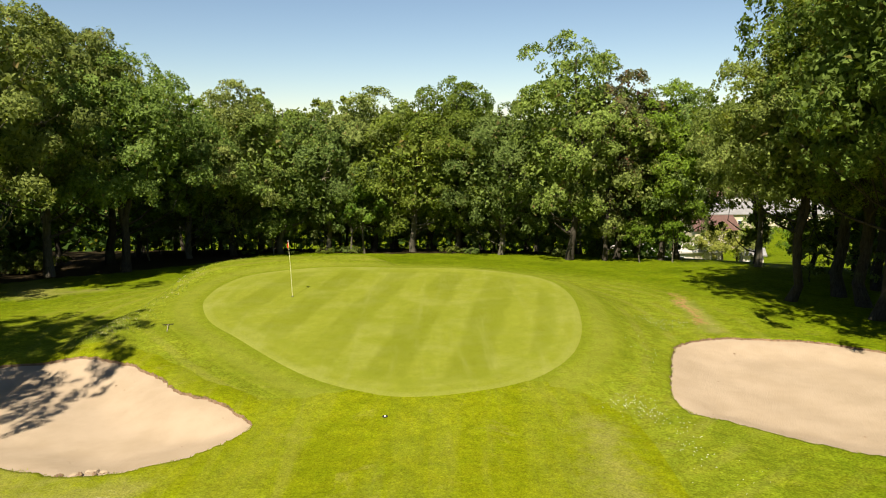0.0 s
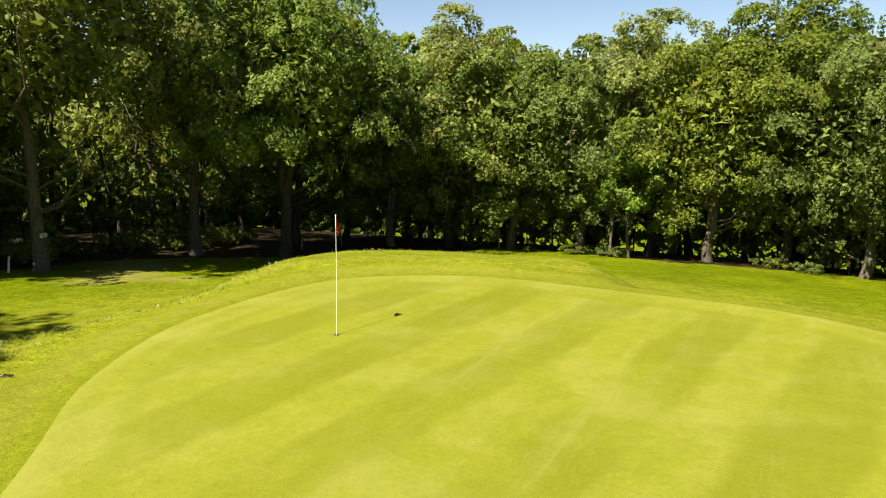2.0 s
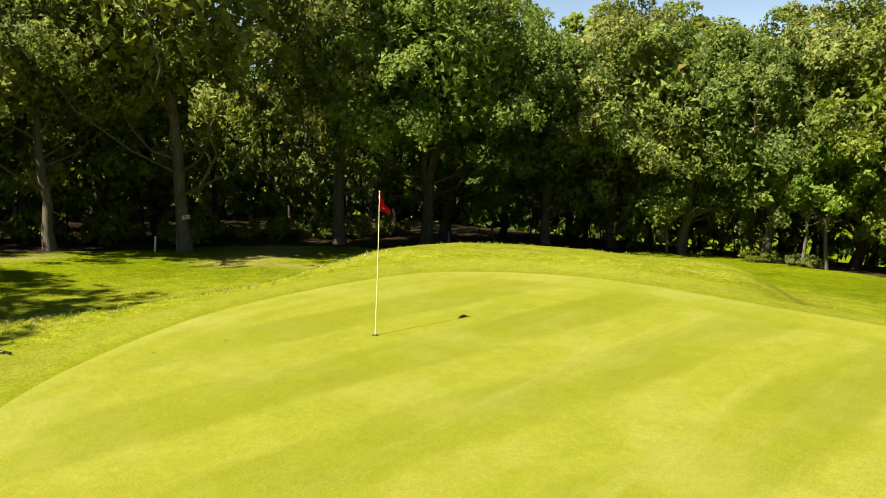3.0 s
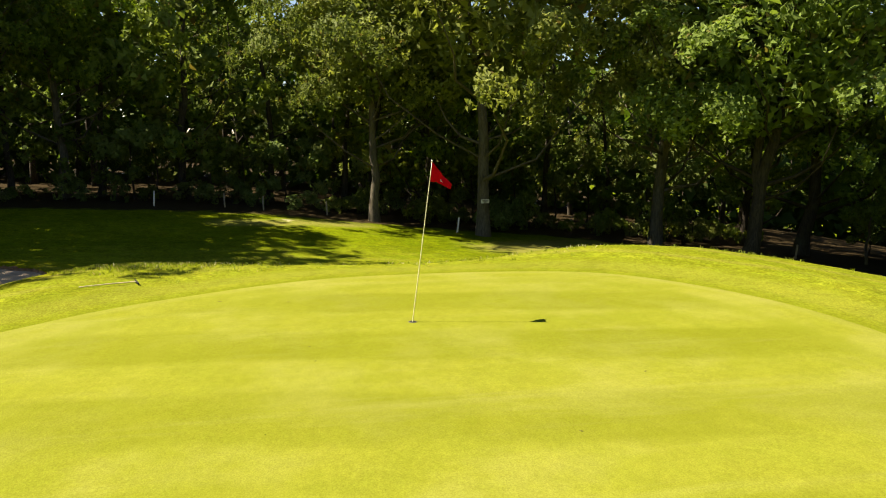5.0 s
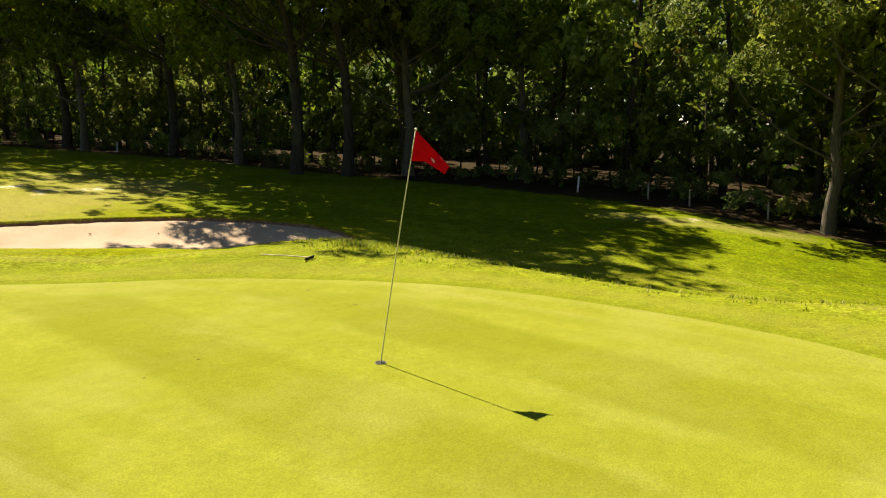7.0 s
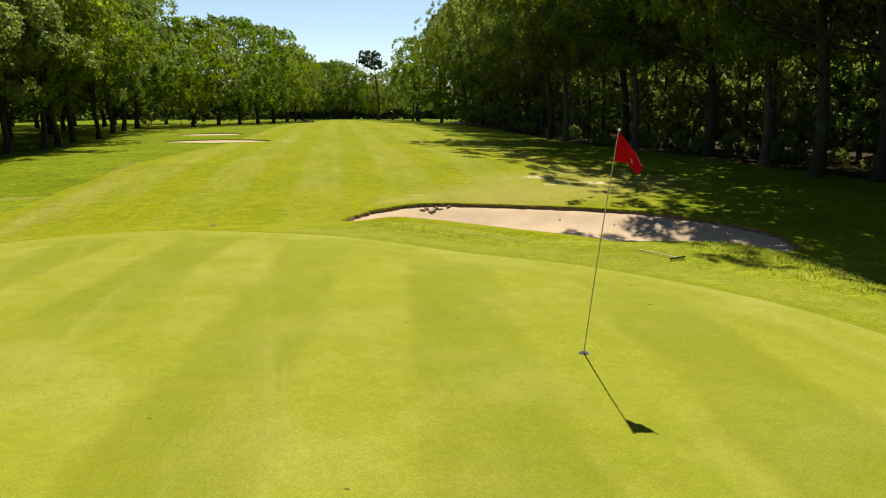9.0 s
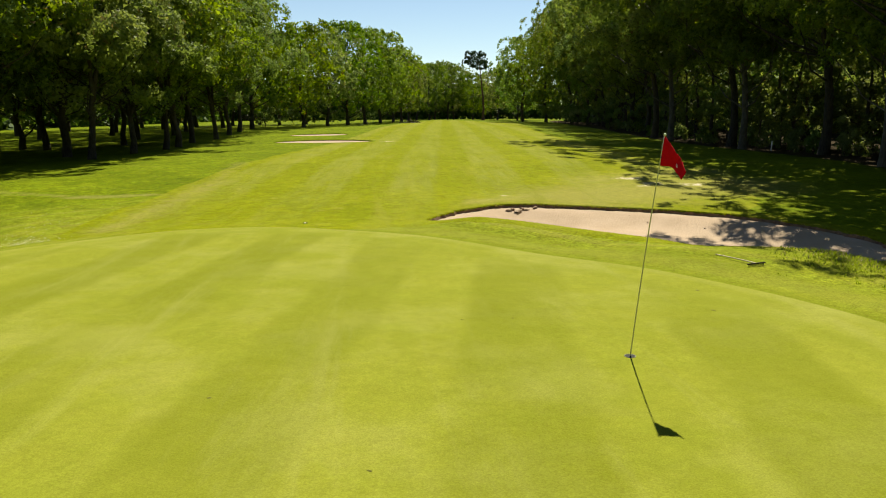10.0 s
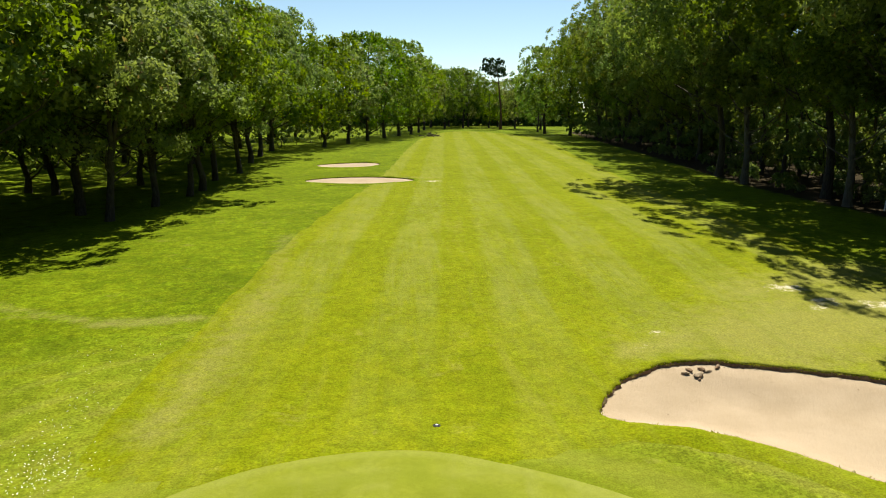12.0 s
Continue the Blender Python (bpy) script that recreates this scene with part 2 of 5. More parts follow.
# ---- the lie of the land ----
LANES = np.array([-45, -27, -15, -3, 9, 20, 45.0])
ACROSS = np.array([-150, -60, -20, 0, 10, 18, 26, 34, 42, 52, 62, 85, 115.0])
HEIGHTS = np.array([
    [0.7, 0.7, 0.7, 0.7, 0.7, 0.7, 0.7],
    [0.3, 0.5, 0.8, 0.8, 0.8, 0.9, 0.8],
    [0.0, 0.15, 0.25, 0.2, 0.2, 0.2, -0.2],
    [-0.2, 0.1, 0.35, 0.2, 0.1, 0.0, -0.3],
    [-0.3, -0.1, -0.2, -0.25, -0.3, -0.3, -0.5],
    [-0.3, -0.15, -0.4, -0.45, -0.65, -0.8, -1.0],
    [-0.4, -0.3, -0.75, -0.1, -1.05, -1.2, -1.5],
    [-1.2, -1.2, -1.1, 0.0, -1.1, -1.5, -2.0],
    [-2.0, -1.8, -1.6, -0.9, -1.7, -2.0, -3.0],
    [-2.8, -2.5, -2.3, -2.3, -2.6, -2.8, -4.5],
    [-3.5, -3.3, -3.2, -3.2, -3.6, -4.2, -6.0],
    [-7.0, -7.0, -7.0, -7.2, -7.8, -8.6, -9.8],
    [-14.0, -14.0, -14.0, -14.0, -14.0, -14.2, -14.5],
])


def smooth_land():
    """The heights on a 1 m net, blurred so that the slopes roll."""
    gx, gy = np.arange(-70, 71.0), np.arange(-180, 141.0)
    rows = np.array([np.interp(gx, LANES, row) for row in HEIGHTS])
    net = np.array([np.interp(gy, ACROSS, rows[:, i]) for i in range(len(gx))]).T
    k = np.exp(-0.5 * (np.arange(-7, 8) / 2.2) ** 2)
    k /= k.sum()
    for axis in (0, 1):
        net = np.apply_along_axis(lambda v: np.convolve(np.pad(v, 7, mode="edge"), k, "valid"), axis, net)
    return net


LAND = smooth_land()


def curve(points, per=8):
    """A closed smooth line through a few points (Catmull-Rom)."""
    p = np.array(points, float)
    a, b, c, d = np.roll(p, 1, 0), p, np.roll(p, -1, 0), np.roll(p, -2, 0)
    out = []
    for i in range(len(p)):
        for t in np.arange(per) / per:
            out.append(0.5 * (2 * b[i] + (c[i] - a[i]) * t + (2 * a[i] - 5 * b[i] + 4 * c[i] - d[i]) * t * t + (3 * b[i] - a[i] - 3 * c[i] + d[i]) * t ** 3))
    return np.array(out)


def inside(line, x, y):
    """Signed distance to a closed line, positive inside."""
    x, y = np.asarray(x, float), np.asarray(y, float)
    best, odd = np.full(x.shape, 1e9), np.zeros(x.shape, bool)
    for (ax, ay), (bx, by) in zip(line, np.roll(line, -1, 0)):
        dx, dy = bx - ax, by - ay
        t = np.clip(((x - ax) * dx + (y - ay) * dy) / (dx * dx + dy * dy + 1e-12), 0, 1)
        best = np.minimum(best, np.hypot(x - ax - t * dx, y - ay - t * dy))
        odd ^= ((ay > y) != (by > y)) & (x < dx * (y - ay) / (dy if dy else 1e-12) + ax)
    return np.where(odd, best, -best)


def ease(v, lo, hi):
    t = np.clip((np.asarray(v, float) - lo) / (hi - lo), 0, 1)
    return t * t * (3 - 2 * t)


GREEN_LINE = curve([(-0.9, 18.4), (1.4, 18.9), (3.0, 20.1), (4.3, 22.2), (5.1, 25.5), (5.4, 29.8), (4.6, 33), (2.2, 34.9), (-1.3, 35.7), (-5, 36.0),
                    (-7.8, 35.4), (-9.4, 34.2), (-10.1, 32.2), (-10.1, 30), (-9.7, 28), (-8.6, 25.6), (-7.0, 23.6), (-4.6, 20.6), (-2.7, 19.1)])
# the bank on which the green stands, on the wood's side
BANK_LINE = curve([(-10.6, 23.0), (-12.1, 24.0), (-12.2, 26.4), (-12.1, 29), (-12.1, 31.5), (-12.4, 34), (-12.2, 36), (-11.4, 38), (-10.2, 39.4), (-8, 40.4), (-5, 40.2), (-3, 37), (-2, 30), (-5, 24)])
BANK_TOP = ([22, 24, 25, 26.4, 29, 31, 32.6, 34, 35.7, 37.5, 38.8, 40.5], [-0.2, -0.0, 0.0, -0.05, -0.1, -0.1, -0.03, 0.1, 0.2, 0.2, 0.08, -0.1])
BUNKER_DEEP = curve([(-4.85, 17.0), (-5.4, 15.6), (-6.6, 14.5), (-7.9, 14.05), (-9.3, 14.4), (-10.7, 14.9), (-12.4, 15.8), (-14.2, 17.4), (-15.4, 20), (-14.8, 22.3), (-12.5, 22.7), (-10.5, 22.0), (-8.9, 20.7), (-7.3, 18.9), (-5.8, 17.9)], 22)
BUNKER_WIDE = curve([(6.5, 19.2), (7.2, 21.6), (8.0, 24), (8.8, 25.5), (10, 26.3), (11.3, 26.6), (13.5, 26.4), (15.1, 25.5), (16.4, 24.2), (17.6, 21.5), (17, 17.6), (14, 14.9), (11.5, 14.6), (10.0, 15.2), (8.5, 16.3), (7.4, 17.3), (6.6, 18.1)], 22)
BUNKER_LOW = curve([(6.2, -25.4), (4.6, -27.3), (1.5, -28), (-1.5, -26.8), (-2.2, -25.4), (-0.6, -24), (1.9, -23.2), (4.6, -23.8)])
BUNKER_FAR = curve([(6.4, -38.5), (4.4, -40.6), (1.6, -41.2), (0.6, -39.3), (1.8, -36.9), (4.2, -36.2), (6.0, -36.8)])
BUNKERS = (BUNKER_DEEP, BUNKER_WIDE, BUNKER_LOW, BUNKER_FAR)
FAIRWAY_LINE = curve([(5.0, 16.6), (4.5, 10), (3.6, -1), (2.5, -11), (1.0, -22), (-0.6, -38), (-2.8, -66), (-6, -100), (-11, -122), (-22, -124), (-28, -110), (-25, -80), (-21, -50), (-18.5, -20), (-17.8, 0), (-17, 10), (-14, 16.5), (-8, 17), (-4.6, 18.4), (0, 20), (3.6, 19.2)])


def land(x, y):
    """Height of the turf, bunkers not yet dug."""
    x, y = np.asarray(x, float), np.asarray(y, float)
    u, v = np.clip(x + 70, 0, 139.99), np.clip(y + 180, 0, 319.99)
    i, j = u.astype(int), v.astype(int)
    a, b = u - i, v - j
    h = (LAND[j, i] * (1 - a) + LAND[j, i + 1] * a) * (1 - b) + (LAND[j + 1, i] * (1 - a) + LAND[j + 1, i + 1] * a) * b
    near = (np.abs(x + 2.4) < 16) & (np.abs(y - 27.6) < 17)
    if near.any():
        d = inside(GREEN_LINE, x[near], y[near])
        plate = np.interp(y[near], [17, 22, 27, 33, 38], [-0.3, -0.14, -0.02, 0.0, 0.06])
        w = ease(d, -3.6, 0.2)
        rise = np.interp(y[near], *BANK_TOP)
        side = ease(-d, 0.2, 1.9) * ease(-x[near], 4, 7.5)
        plate = plate * (1 - side) + rise * side
        w = np.maximum(w, ease(inside(BANK_LINE, x[near], y[near]), -1.9, 0.25))
        h[near] = h[near] * (1 - w) + plate * w
        # the turf wall between the deep bunker and the green
    t = np.clip(((x + 6.2) * -3.0 + (y - 18.5) * 2.9) / 17.41, 0, 1)
    h = h + 0.25 * np.exp(-((x + 6.2 + 3.0 * t) ** 2 + (y - 18.5 - 2.9 * t) ** 2) / 1.5)
    h = h + 0.45 * np.exp(-((x + 14) ** 2 + (y + 127) ** 2) / 40) + 0.35 * np.exp(-((x + 22) ** 2 + (y + 131) ** 2) / 30)
    return h - 7 * ease(y, 125, 330) + 0.02 * np.sin(x * 0.9 + 1.3 * np.sin(y * 0.37)) * np.sin(y * 0.71 + 0.8)


def dug(x, y):
    """How far below the turf the earth lies under the bunkers' sand."""
    x, y = np.asarray(x, float), np.asarray(y, float)
    out = np.zeros(x.shape)
    for line in BUNKERS:
        lo, hi = line.min(0) - 1, line.max(0) + 1
        near = (x > lo[0]) & (x < hi[0]) & (y > lo[1]) & (y < hi[1])
        if near.any():
            out[near] += 1.1 * ease(inside(line, x[near], y[near]), -0.45, 0.1)
    return out


def z_at(x, y):
    return float(land(np.array([x]), np.array([y]))[0])


def mesh_ob(name, verts, faces, material, parent=None, smooth=True, label=""):
    me = bpy.data.meshes.new(name)
    me.from_pydata(np.asarray(verts).tolist(), [], [tuple(int(i) for i in f) for f in faces])
    me.materials.append(material)
    if smooth:
        me.polygons.foreach_set("use_smooth", np.ones(len(me.polygons), bool))
    me.update()
    ob = new(name, me)
    ob.parent = parent
    if label:
        tagged(ob, label)
    return ob


def net_faces(nx, ny, wrap=False):
    j, i = np.meshgrid(np.arange(ny - 1), np.arange(nx if wrap else nx - 1), indexing="ij")
    a, b = (j * nx + i).ravel(), (j * nx + (i + 1) % nx).ravel()
    return np.stack([a, b, b + nx, a + nx], 1)


def spread(fine_lo, fine_hi, step, marks):
    """Coordinates that are fine in the middle and grow coarser towards the marks (limit, step)."""
    mid = list(np.arange(fine_lo, fine_hi + 1e-6, step))
    for limit, s in marks:
        while mid[-1] < limit:
            mid.append(mid[-1] + s)
    for limit, s in marks:
        while mid[0] > -limit:
            mid.insert(0, mid[0] - s)
    return np.array(mid)


def set_mask(ob, name, values):
    a = ob.data.attributes.new(name, "FLOAT", "POINT")
    a.data.foreach_set("value", np.asarray(values, np.float32))


WORN = [(-13.5, 8.1, 0.44), (-13.9, 9.5, 0.36), (-13.4, 10.2, 0.22), (-15.3, 10.0, 0.4), (-7.7, 12.0, 0.2), (-6.9, 13.2, 0.16), (-24.8, 28.2, 0.34),
        (-3.6, -24.4, 0.5), (3.4, 3.2, 0.3)]

TRACK = [(11.6, 35.2), (11.6, 33.9), (11.0, 32.6), (11.3, 31.3), (10.9, 29.9), (10.7, 28.6)]


def worn_mask(x, y):
    m = np.zeros(x.shape)
    for cx, cy, r in WORN:
        m = np.maximum(m, 1.0 - np.hypot((x - cx) * 0.75, y - cy) / (r * 1.9))
    for (ax, ay), (bx, by) in zip(TRACK[:-1], TRACK[1:]):
        t = np.clip(((x - ax) * (bx - ax) + (y - ay) * (by - ay)) / ((bx - ax) ** 2 + (by - ay) ** 2), 0, 1)
        m = np.maximum(m, 0.8 - np.hypot(x - ax - t * (bx - ax), y - ay - t * (by - ay)) / 0.9)
    return m


# thin dry turf: a line from point to point, its half width and how dry it is
PARCHED = [(11.5, 8.2, 7.6, 10.1, 0.6, 0.35), (7.6, 10.1, 5.0, 9.8, 0.6, 0.5), (-10.5, 12.5, -16.5, 10.0, 3.0, 0.72), (-12.0, 8.5, -17.5, 6.0, 2.6, 0.45), (4.0, -2.0, 3.3, 7.0, 1.0, 0.3), (3.3, 7.0, 3.9, 17.0, 1.2, 0.4),
           (-21.0, 36.0, -24.0, 40.5, 1.6, 0.75), (-23.5, 26.0, -25.5, 31.0, 0.9, 0.7), (-18.5, 37.5, -21.5, 35.5, 1.2, 0.5), (10.8, 27.5, 11.4, 33.0, 0.7, 0.6), (-4.0, -27.0, -1.6, -27.4, 0.4, 0.8), (-8.5, 12.4, -6.6, 13.4, 0.8, 0.6)]


def parched_mask(x, y):
    m = np.full(x.shape, -1.0)
    for ax, ay, bx, by, w, dry in PARCHED:
        t = np.clip(((x - ax) * (bx - ax) + (y - ay) * (by - ay)) / ((bx - ax) ** 2 + (by - ay) ** 2), 0, 1)
        d = np.hypot(x - ax - t * (bx - ax), y - ay - t * (by - ay))
        m = np.maximum(m, dry + 0.35 - 0.6 * d / w)
    return np.maximum(m, -1.0)


# where litter lies; its dark colour also paints the shade under the trees
def litter_shade_mask(x, y):
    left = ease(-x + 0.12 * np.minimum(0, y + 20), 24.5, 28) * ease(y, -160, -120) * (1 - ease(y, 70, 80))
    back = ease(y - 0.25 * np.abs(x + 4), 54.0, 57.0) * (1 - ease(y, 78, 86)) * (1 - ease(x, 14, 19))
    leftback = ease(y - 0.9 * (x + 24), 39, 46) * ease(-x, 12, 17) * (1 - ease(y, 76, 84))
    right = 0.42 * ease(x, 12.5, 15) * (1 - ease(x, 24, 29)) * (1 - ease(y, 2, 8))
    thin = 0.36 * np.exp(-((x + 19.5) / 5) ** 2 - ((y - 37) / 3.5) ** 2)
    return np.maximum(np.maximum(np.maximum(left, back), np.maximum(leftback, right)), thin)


def turf_masks(ob, x, y):
    """What the turf's material needs to know: bare spots, fallen leaves with shade in their colour, and the mower's
    rounds about the green.
    """
    set_mask(ob, "worn", worn_mask(x, y))
    set_mask(ob, "litter", litter_shade_mask(x, y))
    set_mask(ob, "parched", parched_mask(x, y))
    mown, rim = np.zeros(x.shape), np.full(x.shape, 30.0)
    near = (np.abs(x + 2.4) < 22) & (np.abs(y - 27.6) < 24)
    d = inside(GREEN_LINE, x[near], y[near])
    mown[near], rim[near] = 1 - ease(-d, 4.0, 11.0), np.abs(d)
    set_mask(ob, "mown", mown)
    set_mask(ob, "rim", rim)


def build_ground():
    xs = spread(-22, 22, 0.36, [(60, 1.0), (140, 4), (600, 40), (3000, 300)])
    ys = spread(8, 45, 0.36, [(135, 1.2), (180, 3), (600, 40), (3000, 300)])
    gx, gy = np.meshgrid(xs, ys)
    x, y = gx.ravel(), gy.ravel()
    z = land(x, y) - dug(x, y)
    far = ease(np.hypot(x, y), 420, 2500) * ease(y, 0, 250)
    z = z + far * 60
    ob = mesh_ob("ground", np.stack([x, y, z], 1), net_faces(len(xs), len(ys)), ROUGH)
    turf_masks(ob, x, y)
    return tagged(ob, "sunlit rough grass with leaf litter darkened as shade under the trees", "ground", kind="structure")


def sheet(name, line, rings, material, lift, label, category, edge=0.0):
    """A closed lawn that follows the land, in rings from its edge to its middle."""
    mid = line.mean(0)
    verts = []
    for k in range(rings + 1):
        f = 1 - k / rings * 0.999
        p = mid + (line - mid) * f
        rise = lift if k else edge
        verts.append(np.stack([p[:, 0], p[:, 1], land(p[:, 0], p[:, 1]) + rise], 1))
    verts = np.concatenate(verts)
    ob = mesh_ob(name, verts, net_faces(len(line), rings + 1, True), material)
    set_mask(ob, "rim", np.abs(inside(GREEN_LINE, verts[:, 0], verts[:, 1])))
    return tagged(ob, label, category, kind="structure")


def outset(line, d):
    t = np.roll(line, -1, 0) - np.roll(line, 1, 0)
    n = np.stack([t[:, 1], -t[:, 0]], 1) / np.linalg.norm(t, axis=1)[:, None]
    probe = line[:1] + n[:1] * 0.05
    if inside(line, probe[:, 0], probe[:, 1])[0] > 0:
        n = -n
    return line + n * d


def build_fairway():
    """The mown fairway, cut from a net along its own line."""
    xs, ys = np.arange(-29, 7.01, 0.45), np.concatenate([np.arange(-126, 8, 0.8), np.arange(8, 20.6, 0.36)])
    gx, gy = np.meshgrid(xs, ys)
    x, y = gx.ravel(), gy.ravel()
    d = inside(FAIRWAY_LINE, x, y)
    hole = np.full(x.shape, -9.0)
    for line in BUNKERS:
        hole = np.maximum(hole, inside(line, x, y))
    z = land(x, y) + np.where(d > 0, np.where(y > 9, 0.024, 0.03), np.maximum(d * 0.08, -0.1))
    faces = net_faces(len(xs), len(ys))
    keep = (d[faces].max(1) > -0.4) & (hole[faces].max(1) < -0.12)
    ob = mesh_ob("fairway", np.stack([x, y, z], 1), faces[keep], FAIRWAY)
    set_mask(ob, "worn", worn_mask(x, y))
    set_mask(ob, "parched", parched_mask(x, y))
    return tagged(ob, "closely mown striped fairway with dry worn patches", "fairway", kind="structure")


def build_bunker(line, depth, lip, label, seed, turf_mat):
    """Sand in a dug hollow, with a turf lip round it."""
    rng = np.random.default_rng(seed)
    mid = line.mean(0)
    coarse = np.convolve(np.pad(rng.normal(0, 0.2, len(line)), 8, mode="wrap"), np.ones(9) / 9, "same")[8:-8]
    wob = 0.5 * coarse + np.convolve(np.pad(rng.normal(0, 0.045, len(line)), 2, mode="wrap"), np.ones(3) / 3, "same")[2:-2]
    edge = outset(line, 0) + (line - mid) / np.linalg.norm(line - mid, axis=1)[:, None] * wob[:, None]
    verts, rings = [], 26
    for k in range(rings + 1):
        f = 1.012 - k / rings * 1.011
        p = mid + (edge - mid) * f
        d = inside(line, p[:, 0], p[:, 1])
        base = land(p[:, 0], p[:, 1])
        z = base - lip - (depth - lip) * ease(d, 0.0, 1.9) + 0.02 * np.sin(p[:, 0] * 2.1 + p[:, 1]) * ease(d, 0.2, 1)
        verts.append(np.stack([p[:, 0], p[:, 1], z], 1))
    sand = mesh_ob("bunker", np.concatenate(verts), net_faces(len(line), rings + 1, True), SAND)
    tagged(sand, label, "bunker", kind="structure")
    prof = [(1.0, -0.03), (0.7, 0.016), (0.4, 0.03), (0.12, 0.036), (0.0, 0.03), (-0.012, -0.02)]
    verts = []
    away = outset(line, 1.0) - line
    for off, up in prof:
        p = edge + away * off
        verts.append(np.stack([p[:, 0], p[:, 1], land(p[:, 0], p[:, 1]) + up], 1))
    verts = np.concatenate(verts)
    turf_masks(mesh_ob("turf_lip", verts, net_faces(len(line), len(prof), True), turf_mat, sand), verts[:, 0], verts[:, 1])
    verts = []
    for off, up in ((-0.006, -0.004), (-0.035, -0.5 * lip - 0.03), (-0.05, -lip - 0.25)):
        p = edge + away * (off + rng.normal(0, 0.012, len(edge)))[:, None]
        verts.append(np.stack([p[:, 0], p[:, 1], land(p[:, 0], p[:, 1]) + up + rng.normal(0, 0.012, len(p))], 1))
    mesh_ob("soil_edge", np.concatenate(verts), net_faces(len(line), 3, True), SOIL, sand)
    return sand


build_ground()
build_fairway()
APRON_LINE = outset(GREEN_LINE, 1.5)
sheet("fringe", APRON_LINE, 60, FRINGE, 0.018, "mown fringe round the putting green", "fringe", edge=-0.01)
sheet("putting_green", GREEN_LINE, 60, GREEN, 0.034, "bright striped putting green, closely mown", "golf green", edge=0.02)
build_bunker(BUNKER_DEEP, 0.36, 0.085, "pale sand bunker with a crumbling turf edge", 1, FAIRWAY)
build_bunker(BUNKER_WIDE, 0.4, 0.08, "wide pale sand bunker beside the green", 2, ROUGH)
build_bunker(BUNKER_LOW, 0.2, 0.04, "long pale fairway bunker", 3, ROUGH)
build_bunker(BUNKER_FAR, 0.2, 0.04, "small pale fairway bunker partly in shade", 4, ROUGH)


# ---- trees ----
def tube(path, radii, sides):
    """Verts and faces of a tapering tube along a path."""
    path = np.asarray(path, float)
    t = np.gradient(path, axis=0)
    t /= np.linalg.norm(t, axis=1)[:, None]
    ref = np.array([0.31, 0.95, 0.05])
    u = np.cross(t, ref)
    u /= np.linalg.norm(u, axis=1)[:, None]
    v = np.cross(t, u)
    a = np.arange(sides) / sides * math.tau
    ring = path[:, None] + np.asarray(radii)[:, None, None] * (np.cos(a)[None, :, None] * u[:, None] + np.sin(a)[None, :, None] * v[:, None])
    return ring.reshape(-1, 3), net_faces(sides, len(path), True)


def joined(pieces):
    verts, faces, n = [], [], 0
    for v, f in pieces:
        verts.append(v)
        faces.append(np.asarray(f) + n)
        n += len(v)
    return np.concatenate(verts), np.concatenate(faces)


def leaf_cards(rng, centre, normal, size):
    """One small three-cornered leaf spray at each centre."""
    n = normal / np.linalg.norm(normal, axis=1)[:, None]
    r = rng.normal(size=centre.shape)
    t = np.cross(n, r)
    t /= np.linalg.norm(t, axis=1)[:, None] + 1e-9
    b = np.cross(n, t)
    s = size[:, None]
    w = rng.uniform(0.42, 0.85, (len(centre), 1))
    bend = n * s * rng.uniform(-0.35, 0.1, (len(centre), 1))
    verts = np.stack([centre - t * s + b * s * w * 0.55, centre + t * s * 0.25 - b * s * w + bend, centre + t * s + b * s * w * 0.6 - bend], 1).reshape(-1, 3)
    k = np.arange(len(centre)) * 3
    return verts, np.stack([k, k + 1, k + 2], 1)


